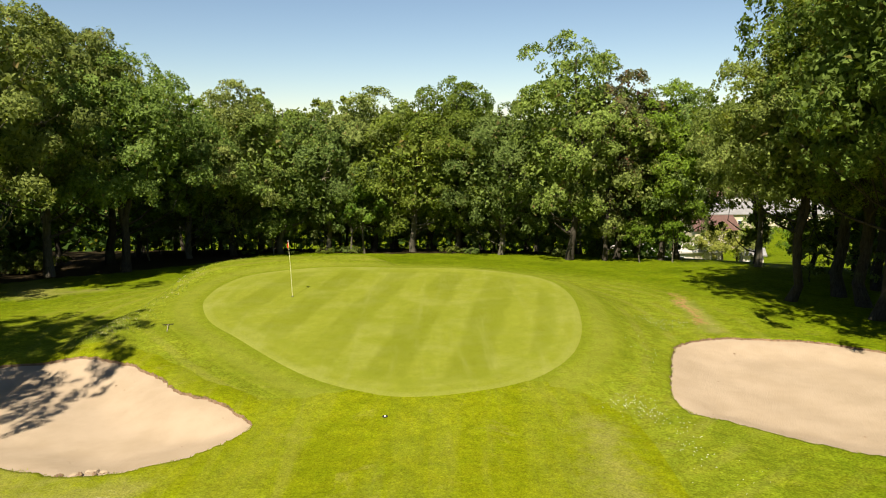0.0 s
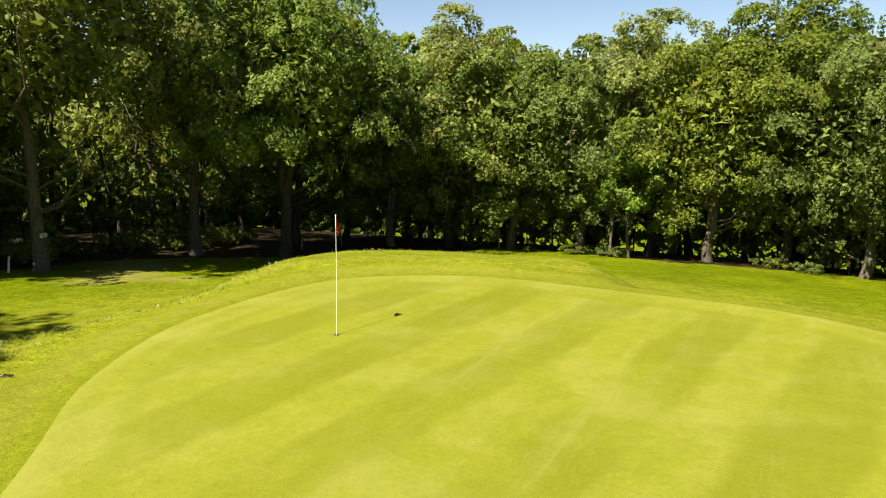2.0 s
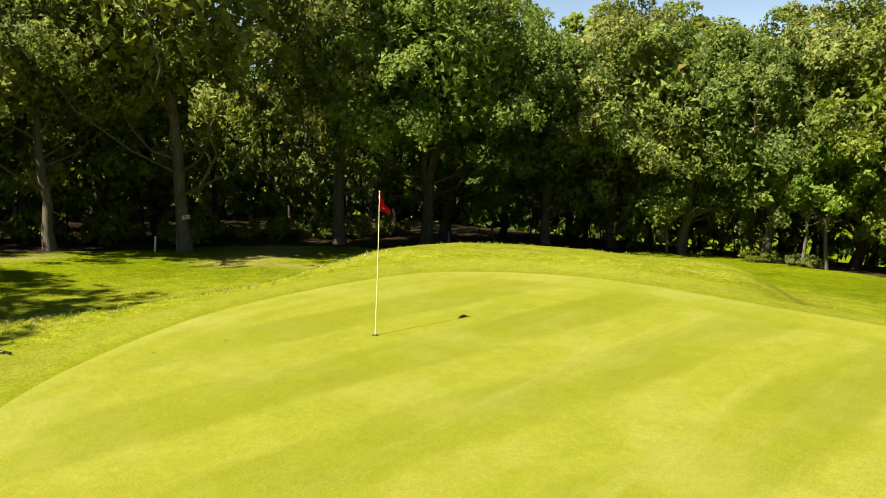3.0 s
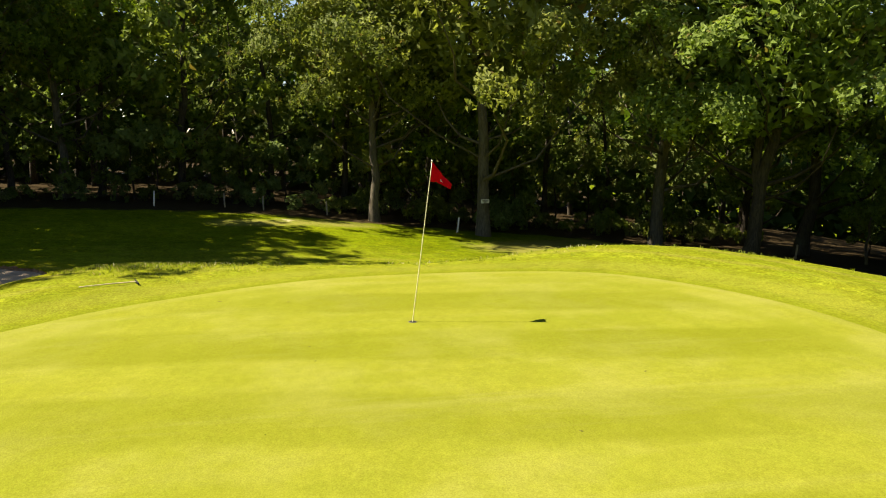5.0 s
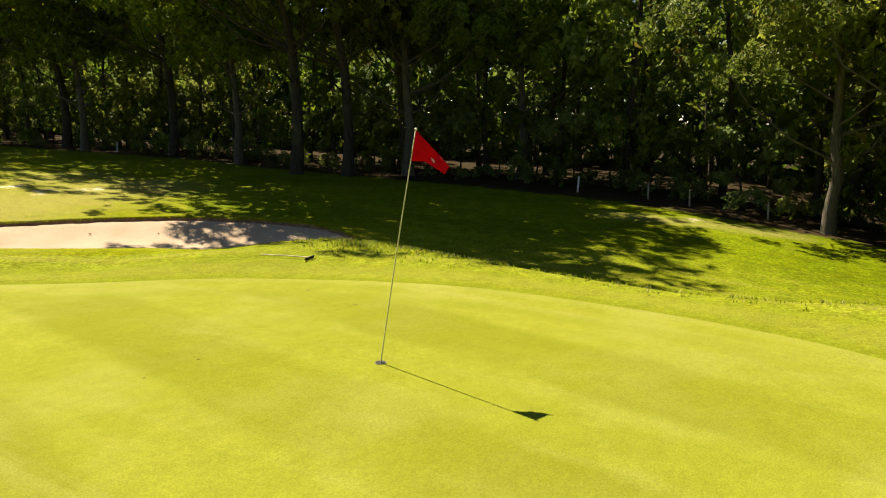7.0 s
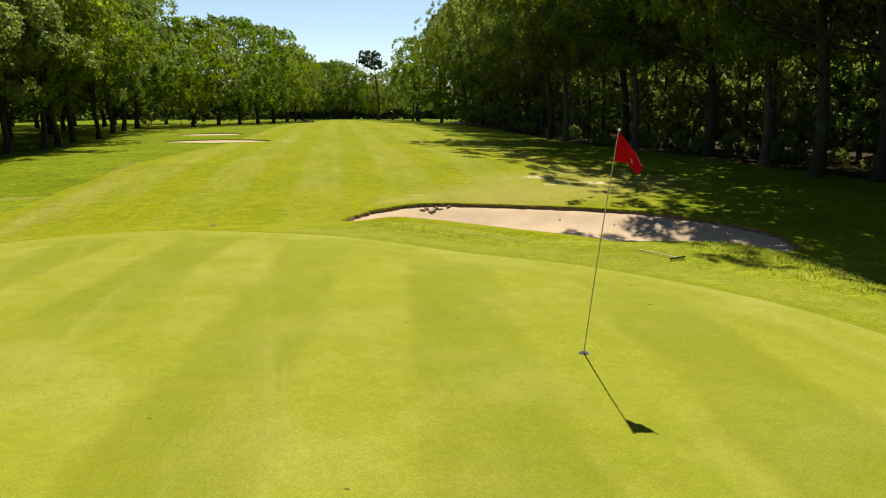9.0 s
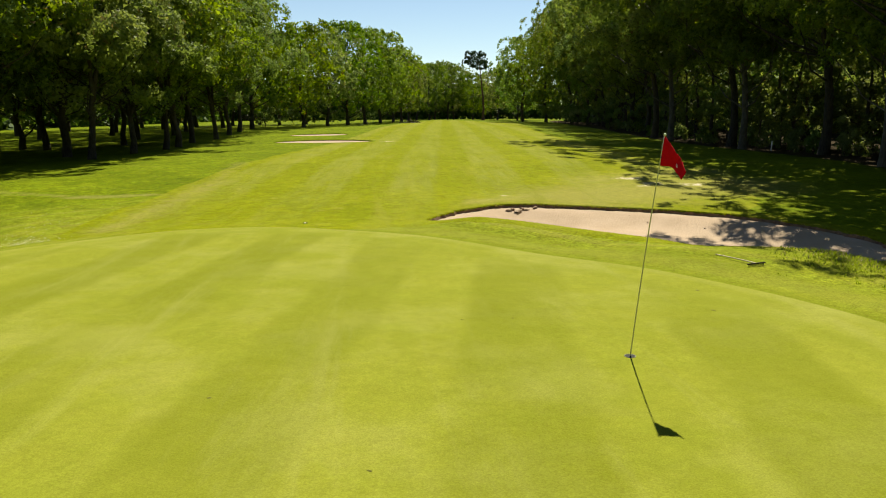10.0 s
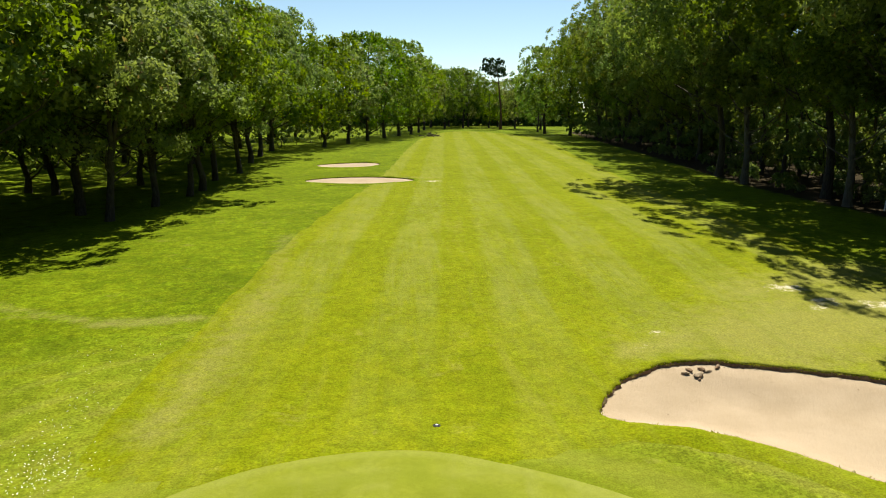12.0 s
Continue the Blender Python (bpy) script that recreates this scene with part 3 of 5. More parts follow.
def tree_meshes(seed, height, radius, base, trunk_r, clumps, leaves, leaf, bark_mat, leaf_mat, lean=0.0, wood=True, dense=1.0, fork=0, full=0.0, share=5, lift=0.63, skirt=0.0):
    """A broadleaf tree: forked trunk and limbs in one mesh; in another the crown, tiers of domed boughs whose sprays of leaves leave dark gaps between them."""
    rng = np.random.default_rng(seed)
    crown_mid, half = (base + height) / 2, (height - base) / 2

    def out_at(z):
        return lean * z * np.clip(z / height, 0, 2) ** 0.7

    pieces = []
    n = 11
    h = np.linspace(-0.35, height * 0.86, n)
    sway = np.cumsum(rng.normal(0, 0.14, (n, 2)) * (radius / 5), 0)
    sway -= sway[0]
    trunk = np.column_stack([sway[:, 0] + out_at(h), sway[:, 1], h])
    rad = trunk_r * np.interp(np.linspace(0, 1, n), [0, 0.06, 0.2, 0.6, 1], [1.6, 1.12, 0.95, 0.6, 0.12])
    pieces.append(tube(trunk, rad, 9))
    for k in range(fork):
        z0 = rng.uniform(0.4, 0.28 * height)
        zz = np.linspace(z0, height * rng.uniform(0.6, 0.75), 6)
        turn = rng.uniform(0, math.tau)
        away = np.linspace(0, 1, 6) ** 0.8 * radius * rng.uniform(0.1, 0.22)
        stem = np.column_stack([np.interp(zz, h, trunk[:, 0]) + away * math.cos(turn), np.interp(zz, h, trunk[:, 1]) + away * math.sin(turn), zz]) + rng.normal(0, 0.09, (6, 3))
        r0 = float(np.interp(z0, h, rad)) * rng.uniform(0.55, 0.75)
        pieces.append(tube(stem, r0 * np.array([1.05, 0.95, 0.85, 0.68, 0.42, 0.1]), 7))
    # boughs in an uneven hull round the crown, each a dome of sprays
    boughs = max(10, 17 * clumps // (10 * share))
    k = np.arange(boughs) + 0.5
    up, turn = 1 - 1.97 * k / boughs, k * 2.39996 + rng.uniform(0, 6)
    bd = np.column_stack([np.sqrt(1 - up ** 2) * np.cos(turn), np.sqrt(1 - up ** 2) * np.sin(turn), up]) + rng.normal(0, 0.15, (boughs, 3))
    bd /= np.linalg.norm(bd, axis=1)[:, None]
    hull = rng.uniform(0.58 + 0.1 * full, 0.9 - 0.06 * full, boughs) * np.interp(bd[:, 2], [0.75, 1], [1.0, 0.86])
    wide = np.interp(bd[:, 2], [-1, -0.5, 0.1, 0.6, 1], [0.95, 1.04, 1.04, 1.0, 0.9]) * (1 + skirt * np.interp(bd[:, 2], [-1, -0.3, 0.25], [0.8, 1.0, 0.0]))
    bc = bd * hull[:, None] * np.column_stack([radius * wide, radius * wide, np.full(boughs, half * 1.1)])
    bsize = radius * rng.uniform(0.12, 0.32, boughs) * np.interp(bd[:, 2], [-1, 0, 1], [0.8, 1.0, 1.05]) * (1 + 0.25 * full)
    of = rng.choice(boughs, clumps * 3, p=bsize ** 2 / (bsize ** 2).sum())
    sprays = len(of)
    ang, away = rng.uniform(0, math.tau, sprays), np.sqrt(rng.random(sprays))
    dome = np.column_stack([away * np.cos(ang), away * np.sin(ang), np.sqrt(np.clip(1 - away ** 2, 0, 1)) * rng.uniform(0.45, 1.0, sprays) - 0.25 - 0.35 * away ** 3])
    c = bc[of] + (dome + bd[of] * np.array([0.12, 0.12, 0.1])) * bsize[of][:, None] * np.array([1.0, 1.0, lift + 0.4])
    c[:, 2] = np.clip(c[:, 2], -half * 1.12, half * 1.12) + crown_mid
    c[:, 0] += out_at(c[:, 2])
    face = dome * np.array([0.9, 0.9, 1.1]) + bd[of] * 0.55 + np.array([0, 0, 0.15])
    face /= np.linalg.norm(face, axis=1)[:, None] + 1e-6
    # limbs reach for some of the boughs
    for i in rng.permutation(boughs)[: (18 if wood else 7)]:
        goal = bc[i] + np.array([0, 0, crown_mid - 0.1 * bsize[i]])
        goal[0] += float(out_at(goal[2]))
        start_h = float(np.clip(goal[2] - np.hypot(*(goal[:2])) * rng.uniform(0.5, 0.95), base * 0.55, height * 0.78))
        s = np.array([np.interp(start_h, h, trunk[:, 0]), np.interp(start_h, h, trunk[:, 1]), start_h])
        far = np.linalg.norm(goal - s)
        side = np.cross(goal - s, (0, 0, 1.0)) / (far + 1e-6) * rng.normal(0, 0.1) * far
        m1 = s + (goal - s) * 0.3 + np.array([0, 0, -0.08 * far]) + side + rng.normal(0, 0.1, 3)
        m2 = s + (goal - s) * 0.55 + np.array([0, 0, -0.07 * far]) + side * 1.3 + rng.normal(0, 0.2, 3)
        m3 = s + (goal - s) * 0.8 + side * 0.6 + rng.normal(0, 0.2, 3)
        r0 = float(np.interp(start_h, h, rad)) * rng.uniform(0.22, 0.42)
        pieces.append(tube([s, m1, m2, m3, goal], [r0, r0 * 0.75, r0 * 0.5, r0 * 0.3, 0.01], 5))
    trunk_v, trunk_f = joined(pieces)
    # leaves
    size = rng.uniform(0.2, 0.6, sprays) * (radius / 5.0) ** 0.5
    per = np.maximum(4, (leaves * size ** 2 / (size ** 2).sum()).astype(int))
    idx = np.repeat(np.arange(sprays), per)
    q = rng.normal(size=(len(idx), 3))
    q /= np.linalg.norm(q, axis=1)[:, None]
    rr = np.cbrt(rng.random(len(idx))) * size[idx]
    flatten = q - face[idx] * (q * face[idx]).sum(1)[:, None] * 0.5
    pos = c[idx] + flatten * rr[:, None]
    norm = face[idx] * 0.95 + q * 0.3 + rng.normal(0, 0.58, q.shape)
    crown_v, crown_f = leaf_cards(rng, pos, norm, leaf * rng.uniform(0.6, 1.3, len(idx)))
    # the shaded heart: leafy twigs inside the hull, which close the crown against the light
    heart = max(30, int(0.15 * leaves * dense))
    hd = rng.normal(size=(heart, 3))
    hd *= (np.cbrt(rng.uniform(0.05, 1, heart)) * 0.7 / np.linalg.norm(hd, axis=1))[:, None]
    hp = hd * np.array([radius, radius, half]) + np.array([0, 0, crown_mid])
    hp[:, 0] += out_at(hp[:, 2])
    core_v, core_f = leaf_cards(rng, hp, rng.normal(size=hp.shape) + np.array([0, 0, 0.5]), 0.21 * (radius / 5.0) ** 0.6 * rng.uniform(0.6, 1.2, heart))
    crown_v, crown_f = joined([(crown_v, crown_f), (core_v, core_f)])
    meshes = []
    for name, v, f, m in (("trunk", trunk_v, trunk_f, bark_mat), ("crown", crown_v, crown_f, leaf_mat)):
        me = bpy.data.meshes.new(name)
        me.vertices.add(len(v))
        me.vertices.foreach_set("co", v.astype(np.float32).ravel())
        me.loops.add(f.size)
        me.loops.foreach_set("vertex_index", f.astype(np.int32).ravel())
        me.polygons.add(len(f))
        me.polygons.foreach_set("loop_start", np.arange(0, f.size, f.shape[1], dtype=np.int32))
        me.materials.append(m)
        if name == "trunk":
            me.polygons.foreach_set("use_smooth", np.ones(len(f), bool))
        me.update(calc_edges=True)
        meshes.append(me)
    return meshes


KINDS = {}


def kind_of_tree(key, name, label, group, **spec):
    KINDS[key] = (name, label, group, tree_meshes(**spec))


EDGE, BACK, WOOD, ROW = "trees at the wood's edge", "trees behind the green", "trees in the wood", "trees along the fairway"
kind_of_tree("giant", "oak_tree", "very tall spreading oak leaning out over the grass", EDGE, seed=10, height=21.0, radius=7.1, base=5.5, trunk_r=0.22, clumps=230, leaves=25000, leaf=0.14, bark_mat=BARK, leaf_mat=LEAF, lean=0.235, dense=1.5, full=0.8, share=4, lift=0.5, skirt=0.15)
kind_of_tree("broad", "oak_tree", "tall broad oak with a dense green crown on the wood's edge", EDGE, seed=11, height=15.8, radius=6.6, base=3.6, trunk_r=0.3, clumps=175, leaves=25000, leaf=0.115, bark_mat=BARK, leaf_mat=LEAF, dense=1.5, fork=1, full=0.5, share=7, lift=0.5, skirt=0.2)
kind_of_tree("broad_b", "oak_tree", "tall spreading oak with olive green leaves on the wood's edge", EDGE, seed=12, height=16.5, radius=6.2, base=3.0, trunk_r=0.28, clumps=170, leaves=25000, leaf=0.115, bark_mat=BARK, leaf_mat=LEAF, dense=1.5, fork=1, share=7, lift=0.5, skirt=0.25)
kind_of_tree("clump", "oak_tree", "tall oak with a dark bare lower trunk in a clump", "oaks in the clump", seed=14, height=16.5, radius=6.3, base=4.9, trunk_r=0.27, clumps=170, leaves=29000, leaf=0.105, bark_mat=BARK, leaf_mat=LEAF, dense=1.5, fork=1, full=0.5, share=7, lift=0.5)
kind_of_tree("pale", "oak_tree", "tree with a pale straight trunk at the wood's edge", EDGE, seed=28, height=15.0, radius=5.4, base=4.6, trunk_r=0.24, clumps=135, leaves=22000, leaf=0.1, bark_mat=BARK_PALE, leaf_mat=LEAF, dense=1.8, share=7, lift=0.5, skirt=0.35)
kind_of_tree("edge", "oak_tree", "oak with a pale trunk and sunlit boughs over the grass", EDGE, seed=29, height=15.5, radius=5.8, base=4.0, trunk_r=0.23, clumps=130, leaves=26000, leaf=0.1, bark_mat=BARK_PALE, leaf_mat=LEAF, lean=0.08, dense=1.4, share=7, lift=0.5, skirt=0.45)
kind_of_tree("mid", "oak_tree", "leafy green oak at the back of the green", BACK, seed=21, height=13.0, radius=4.4, base=1.2, trunk_r=0.2, clumps=150, leaves=20000, leaf=0.1, bark_mat=BARK, leaf_mat=LEAF, fork=1, dense=1.4, share=6, lift=0.52, skirt=0.15)
kind_of_tree("mid_b", "oak_tree", "sunlit olive green oak with low branches", BACK, seed=22, height=12.4, radius=4.8, base=1.0, trunk_r=0.2, clumps=150, leaves=20000, leaf=0.1, bark_mat=BARK_PALE, leaf_mat=LEAF, fork=1, dense=1.4, share=6, lift=0.52, skirt=0.15)
kind_of_tree("lime", "lime_tree", "tall lime tree with bright green leaves", BACK, seed=23, height=15.0, radius=4.3, base=0.9, trunk_r=0.22, clumps=155, leaves=20000, leaf=0.1, bark_mat=BARK, leaf_mat=LEAF_BRIGHT, fork=1, dense=1.4, share=6, lift=0.52)
kind_of_tree("rust", "oak_tree", "dull brownish tree among the green ones", BACK, seed=24, height=14.4, radius=3.5, base=2.0, trunk_r=0.2, clumps=120, leaves=15000, leaf=0.1, bark_mat=BARK, leaf_mat=LEAF_RUST, share=6, lift=0.52)
kind_of_tree("cool", "ash_tree", "slender green ash tree in the wood", WOOD, seed=25, height=14.5, radius=4.4, base=1.2, trunk_r=0.18, clumps=75, leaves=4800, leaf=0.18, bark_mat=BARK, leaf_mat=LEAF, dense=1.5, fork=1, skirt=0.15)
kind_of_tree("inner", "wood_tree", "slender shaded tree deep in the wood", WOOD, seed=26, height=14.5, radius=3.9, base=2.4, trunk_r=0.15, clumps=50, leaves=2200, leaf=0.2, bark_mat=BARK, leaf_mat=LEAF_COOL, wood=False, dense=0.35)
kind_of_tree("inner_b", "wood_tree", "slender shaded tree deep in the wood", WOOD, seed=27, height=12.5, radius=4.0, base=0.8, trunk_r=0.14, clumps=50, leaves=2200, leaf=0.2, bark_mat=BARK, leaf_mat=LEAF_COOL, wood=False, dense=0.35)
kind_of_tree("row", "oak_tree", "oak with a dark trunk in the row along the fairway", ROW, seed=31, height=13.6, radius=5.8, base=3.6, trunk_r=0.19, clumps=144, leaves=16000, leaf=0.13, bark_mat=BARK, leaf_mat=LEAF, fork=1, dense=1.6, full=0.3, share=8, lift=0.45, skirt=0.2)
kind_of_tree("row_b", "lime_tree", "round green tree in the row along the fairway", ROW, seed=32, height=14.6, radius=6.0, base=3.8, trunk_r=0.2, clumps=144, leaves=16000, leaf=0.13, bark_mat=BARK, leaf_mat=LEAF_BRIGHT, fork=1, dense=1.6, full=0.3, share=8, lift=0.45, skirt=0.2)
kind_of_tree("far", "oak_tree", "tall green tree far along the fairway", ROW, seed=41, height=14.0, radius=5.5, base=1.3, trunk_r=0.2, clumps=120, leaves=6600, leaf=0.2, bark_mat=BARK, leaf_mat=LEAF, dense=1.3, fork=1, full=1.0, share=5, lift=0.5)
kind_of_tree("far_b", "lime_tree", "tall bright green tree far along the fairway", ROW, seed=42, height=14.6, radius=5.8, base=1.4, trunk_r=0.2, clumps=120, leaves=6600, leaf=0.2, bark_mat=BARK, leaf_mat=LEAF_BRIGHT, dense=1.3, full=1.0, share=5, lift=0.5)
kind_of_tree("pine", "umbrella_pine", "tall pine with a flat dark crown on a bare trunk", "pines", seed=43, height=19.0, radius=3.6, base=13.6, trunk_r=0.34, clumps=60, leaves=6000, leaf=0.18, bark_mat=BARK_PINE, leaf_mat=NEEDLE, lean=0.12, dense=1.5, lift=0.55)
WILLOW = foliage("willow_leaf", (0.26, 0.29, 0.07), (0.14, 0.17, 0.035))
kind_of_tree("willow", "willow_tree", "round pale yellow-green willow", "willows", seed=44, height=5.6, radius=3.0, base=0.5, trunk_r=0.14, clumps=60, leaves=5000, leaf=0.13, bark_mat=BARK, leaf_mat=WILLOW, wood=False)
kind_of_tree("young", "young_tree", "young tree with a thin pale trunk and light leaves", "young trees", seed=33, height=5.2, radius=2.1, base=1.9, trunk_r=0.08, clumps=34, leaves=4180, leaf=0.112, bark_mat=BARK_PALE, leaf_mat=LEAF_BRIGHT, wood=False, dense=0.4)
kind_of_tree("bush", "bush", "low leafy bush on the wood's edge", "bushes", seed=34, height=1.5, radius=1.3, base=0.0, trunk_r=0.04, clumps=24, leaves=1600, leaf=0.09, bark_mat=BARK, leaf_mat=LEAF, wood=False, dense=0.4)
kind_of_tree("fern", "fern", "low green fern and bramble on the leaf litter", "ferns", seed=36, height=0.8, radius=0.9, base=0.0, trunk_r=0.02, clumps=14, leaves=520, leaf=0.085, bark_mat=BARK, leaf_mat=LEAF_COOL, wood=False, dense=0.3)
kind_of_tree("shrub", "bush", "tall thin shrub under the trees", "bushes", seed=35, height=4.2, radius=2.0, base=0.2, trunk_r=0.05, clumps=34, leaves=1100, leaf=0.15, bark_mat=BARK, leaf_mat=LEAF_COOL, wood=False, dense=0.6)
tree_rng = random.Random(7)


def plant(key, x, y, size=1.0, turn=None, label="", tall=1.0):
    name, text, group, meshes = KINDS[key]
    root = new(name)
    root.empty_display_size = 0.3
    turn = tree_rng.uniform(0, math.tau) if turn is None else radians(turn)
    root.matrix_basis = Matrix.Translation((x, y, z_at(x, y))) @ Matrix.Rotation(turn, 4, "Z") @ Matrix.Diagonal((size, size, size * tall, 1))
    for me in meshes:
        ob = new(me.name.split(".")[0], me)
        ob.parent = root
    return tagged(root, label or text, name if name in ("bush", "fern") else "tree", group)


# edge of the wood beside the green and the fairway
for key, x, y, s, turn in (("giant", 20.0, 24.8, 0.9, 180), ("giant", -25.0, 10.3, 1.06, 2), ("giant", -26.2, 12.3, 0.95, -6), ("pale", -28.4, 14.2, 0.95, 10), ("pale", -26.8, 4.5, 0.85, -5), ("pale", -31.6, 11.5, 0.9, 0),
                           ("pale", -31.4, 18.6, 0.8, 10), ("cool", -31.4, 23.8, 0.95, 8), ("pale", -27.2, 31.9, 0.8, 10), ("cool", -31.0, 32.5, 1.05, 0), ("edge", -24.85, 36.1, 1.05, -15), ("cool", -29.6, 34.6, 0.9, 200),
                           ("broad", -20.6, 45.6, 0.88, 110), ("cool", -31.9, 38.5, 1.05, 300), ("broad_b", -24.0, 50.8, 0.95, 60), ("mid_b", -19.2, 53.6, 1.0, 20), 
                           ("pale", -27.0, -9.8, 0.9, 5), ("giant", -28.2, -14.0, 1.12, -8), ("pale", -27.0, -22.4, 0.95, 20), ("giant", -28.0, -29.0, 1.12, 0), ("giant", -33.0, -45, 1.02, 10), ("giant", -34.5, -58, 1.02, -6),
                           ("giant", -28.4, -3.0, 1.06, 4), ("broad", -33.4, -51, 0.9, 0), ("far", -36.3, -66, 1.35, 50), ("giant", -36.0, -73, 1.04, 4), ("far", -37.8, -82, 1.45, 200), ("giant", -38.0, -89, 1.04, -8),
                           ("giant", -39.0, -105, 1.04, 6), ("far_b", -36, -115, 1.4, 160), ("far", -33, -125, 1.4, 260), ("far_b", -34, -138, 0.95, 10)):
    plant(key, x, y, s, turn)
# trees behind the green
for key, x, y, s in (("mid", -16.4, 55.6, 1.06), ("mid_b", -13.0, 56.6, 1.06), ("mid", -5.9, 59.0, 1.06), ("mid_b", -2.4, 57.6, 1.06), ("mid", 1.0, 58.4, 1.08), ("mid_b", 4.6, 56.5, 1.03),
                     ("lime", 9.4, 52.6, 1.14), ("rust", 13.3, 54.2, 1.1), ("cool", 12.0, 52.4, 0.9), ("lime", 16.6, 53.6, 0.93), ("mid", 18.4, 55.0, 1.06), ("rust", 15.6, 56.5, 1.0),
                     ("cool", -24.5, 56.5, 1.0), ("cool", -20.2, 57.8, 1.0), ("cool", -27.5, 50.5, 1.0), ("cool", -15.0, 61, 1.0), ("cool", -10, 62.5, 1.02), ("cool", -4, 62.5, 1.0), ("cool", 2.0, 63, 1.0), ("cool", 7, 60, 1.0), ("rust", 5.0, 61.5, 0.9), ("lime", 1.4, 61.5, 1.02)):
    plant(key, x, y, s)
for x, y, s in ((-7.3, 56.3, 1.0), (-6.2, 55.9, 1.08), (-21.8, 52.3, 0.8), (14.2, 50.9, 0.55), (-13.2, 55.2, 0.7), (16.8, 51.6, 0.6)):
    plant("young", x, y, s)
# the clump on the other side; the oak at (20.4, 20.4) is added out of view for its shade
for key, x, y, s in (("clump", 16.9, 34.0, 0.75), ("clump", 20.2, 35.4, 1.0), ("clump", 19.9, 32.6, 0.95), ("clump", 18.7, 29.9, 0.92), ("clump", 23.6, 37.8, 0.95), ("clump", 23.0, 30.4, 0.95), ("broad", 25.0, 34.5, 1.05), ("mid_b", 27, 40, 1.0), ("clump", 20.4, 20.4, 1.05), ("pale", 22.2, 49.5, 0.86), ("cool", 25.6, 46.2, 1.0), ("cool", 30, 51, 1.0), ("cool", 23.8, 53.5, 0.95), ("cool", 26.6, 45.4, 0.75), ("cool", 29.5, 48.5, 0.8), ("cool", 31.5, 43.5, 0.9), ("cool", 28.5, 54.5, 0.9)):
    plant(key, x, y, s)
# the row along the fairway
for key, x, y, s in (("row", 13.6, -6.7, 0.95), ("row_b", 15.8, -8.7, 1.0), ("row", 13.0, -11.9, 0.95), ("row", 12.4, -16.7, 0.92), ("row_b", 12.3, -19.5, 0.97), ("row", 12.2, -31.2, 0.97), ("row_b", 13.0, -26, 0.94),
                     ("row_b", 13.2, -41, 1.05), ("row", 13.8, -49, 1.12), ("far_b", 13.8, -57, 1.2), ("far_b", 8.5, -66, 1.02), ("far", 6.0, -76, 1.12), ("far_b", 3.5, -86, 1.13), ("far", 1.0, -97, 1.28),
                     ("far_b", -1.5, -108, 1.28), ("far", -6.0, -128, 1.13), ("far_b", -4.0, -118, 1.17), ("far", 21.1, -17.8, 1.0), ("far_b", 23.7, -19.5, 0.95), ("row", 18.5, -3, 1.0), ("row_b", 15.5, 1.0, 1.0),
                     ("row", 18, -13.5, 0.95), ("row_b", 17.5, -23, 0.95), ("far", 19.5, -32, 1.0), ("far", 18.5, -40, 1.0), ("far_b", 20, -50, 1.0), ("far", 18.5, -62, 1.1), ("far_b", 17, -74, 1.1), ("far", 22.5, -8, 1.0),
                     ("far", 24, -28, 0.95), ("far_b", 25.5, -42, 1.0), ("row", 20.5, 6.5, 1.0), ("far", 29, -6, 0.95), ("far_b", 31, -16, 0.95), ("far", 29.5, -25, 0.95), ("far_b", 30, -36, 1.0), ("far", 28, -50, 1.0), ("far_b", 25, -58, 1.0), ("far", 24, -70, 1.0), ("far_b", 27, 5, 0.95), ("far", 22, -84, 1.1), ("far_b", 20, -97, 1.1), ("far", 27, -80, 1.1), ("far_b", 31, -68, 1.1), ("far", 33, -92, 1.1), ("far_b", 36, -56, 1.1), ("far", 36, -44, 1.1), ("far_b", 15, -88, 1.05), ("far", 12, -100, 1.1), ("far_b", 26, -1, 1.0)):
    plant(key, x, y, s, tall=0.95 + 0.13 * ((x * 7.3 + y * 3.1) % 1.0))
# the end of the fairway
for key, x, y, s in (("far", -8, -150, 1.13), ("far_b", -14, -165, 1.12), ("far", -20, -175, 1.25), ("far_b", -27, -172, 0.95), ("far", -33, -165, 1.02), ("far_b", -38, -155, 1.25), ("far_b", -4, -140, 1.15), ("far", -11, -178, 1.25),
                     ("far", -22.5, -185, 1.2), ("far_b", -31, -183, 0.95), ("far", -17, -190, 1.3), ("pine", -28.0, -157, 0.95)):
    plant(key, x, y, s, 0 if key == "pine" else None)
for i in range(15):
    y = -62 - i * 4.8
    plant("shrub", 13.5 + 0.235 * (y + 60) + tree_rng.uniform(0, 4), y, tree_rng.uniform(0.6, 1.0))
# inner wood
for i in range(34):
    for j in range(2):
        x, y = -36.0 - j * 5.0 + tree_rng.uniform(-1.6, 1.6), -116 + i * 5.2 + tree_rng.uniform(-1.8, 1.8)
        if y < -40:
            x -= 4
        if j == 1 and y < 10:
            continue
        plant(("inner", "inner_b", "cool")[tree_rng.choice((0, 0, 1, 1, 1, 2))], x, y, tree_rng.uniform(0.9, 1.12))
for i in range(9):
    for j in range(2):
        plant(("inner", "inner_b")[(i + j) % 2], -26 + i * 5 + tree_rng.uniform(-1.5, 1.5), 66 + j * 6 + tree_rng.uniform(-1.5, 1.5), tree_rng.uniform(0.9, 1.1))
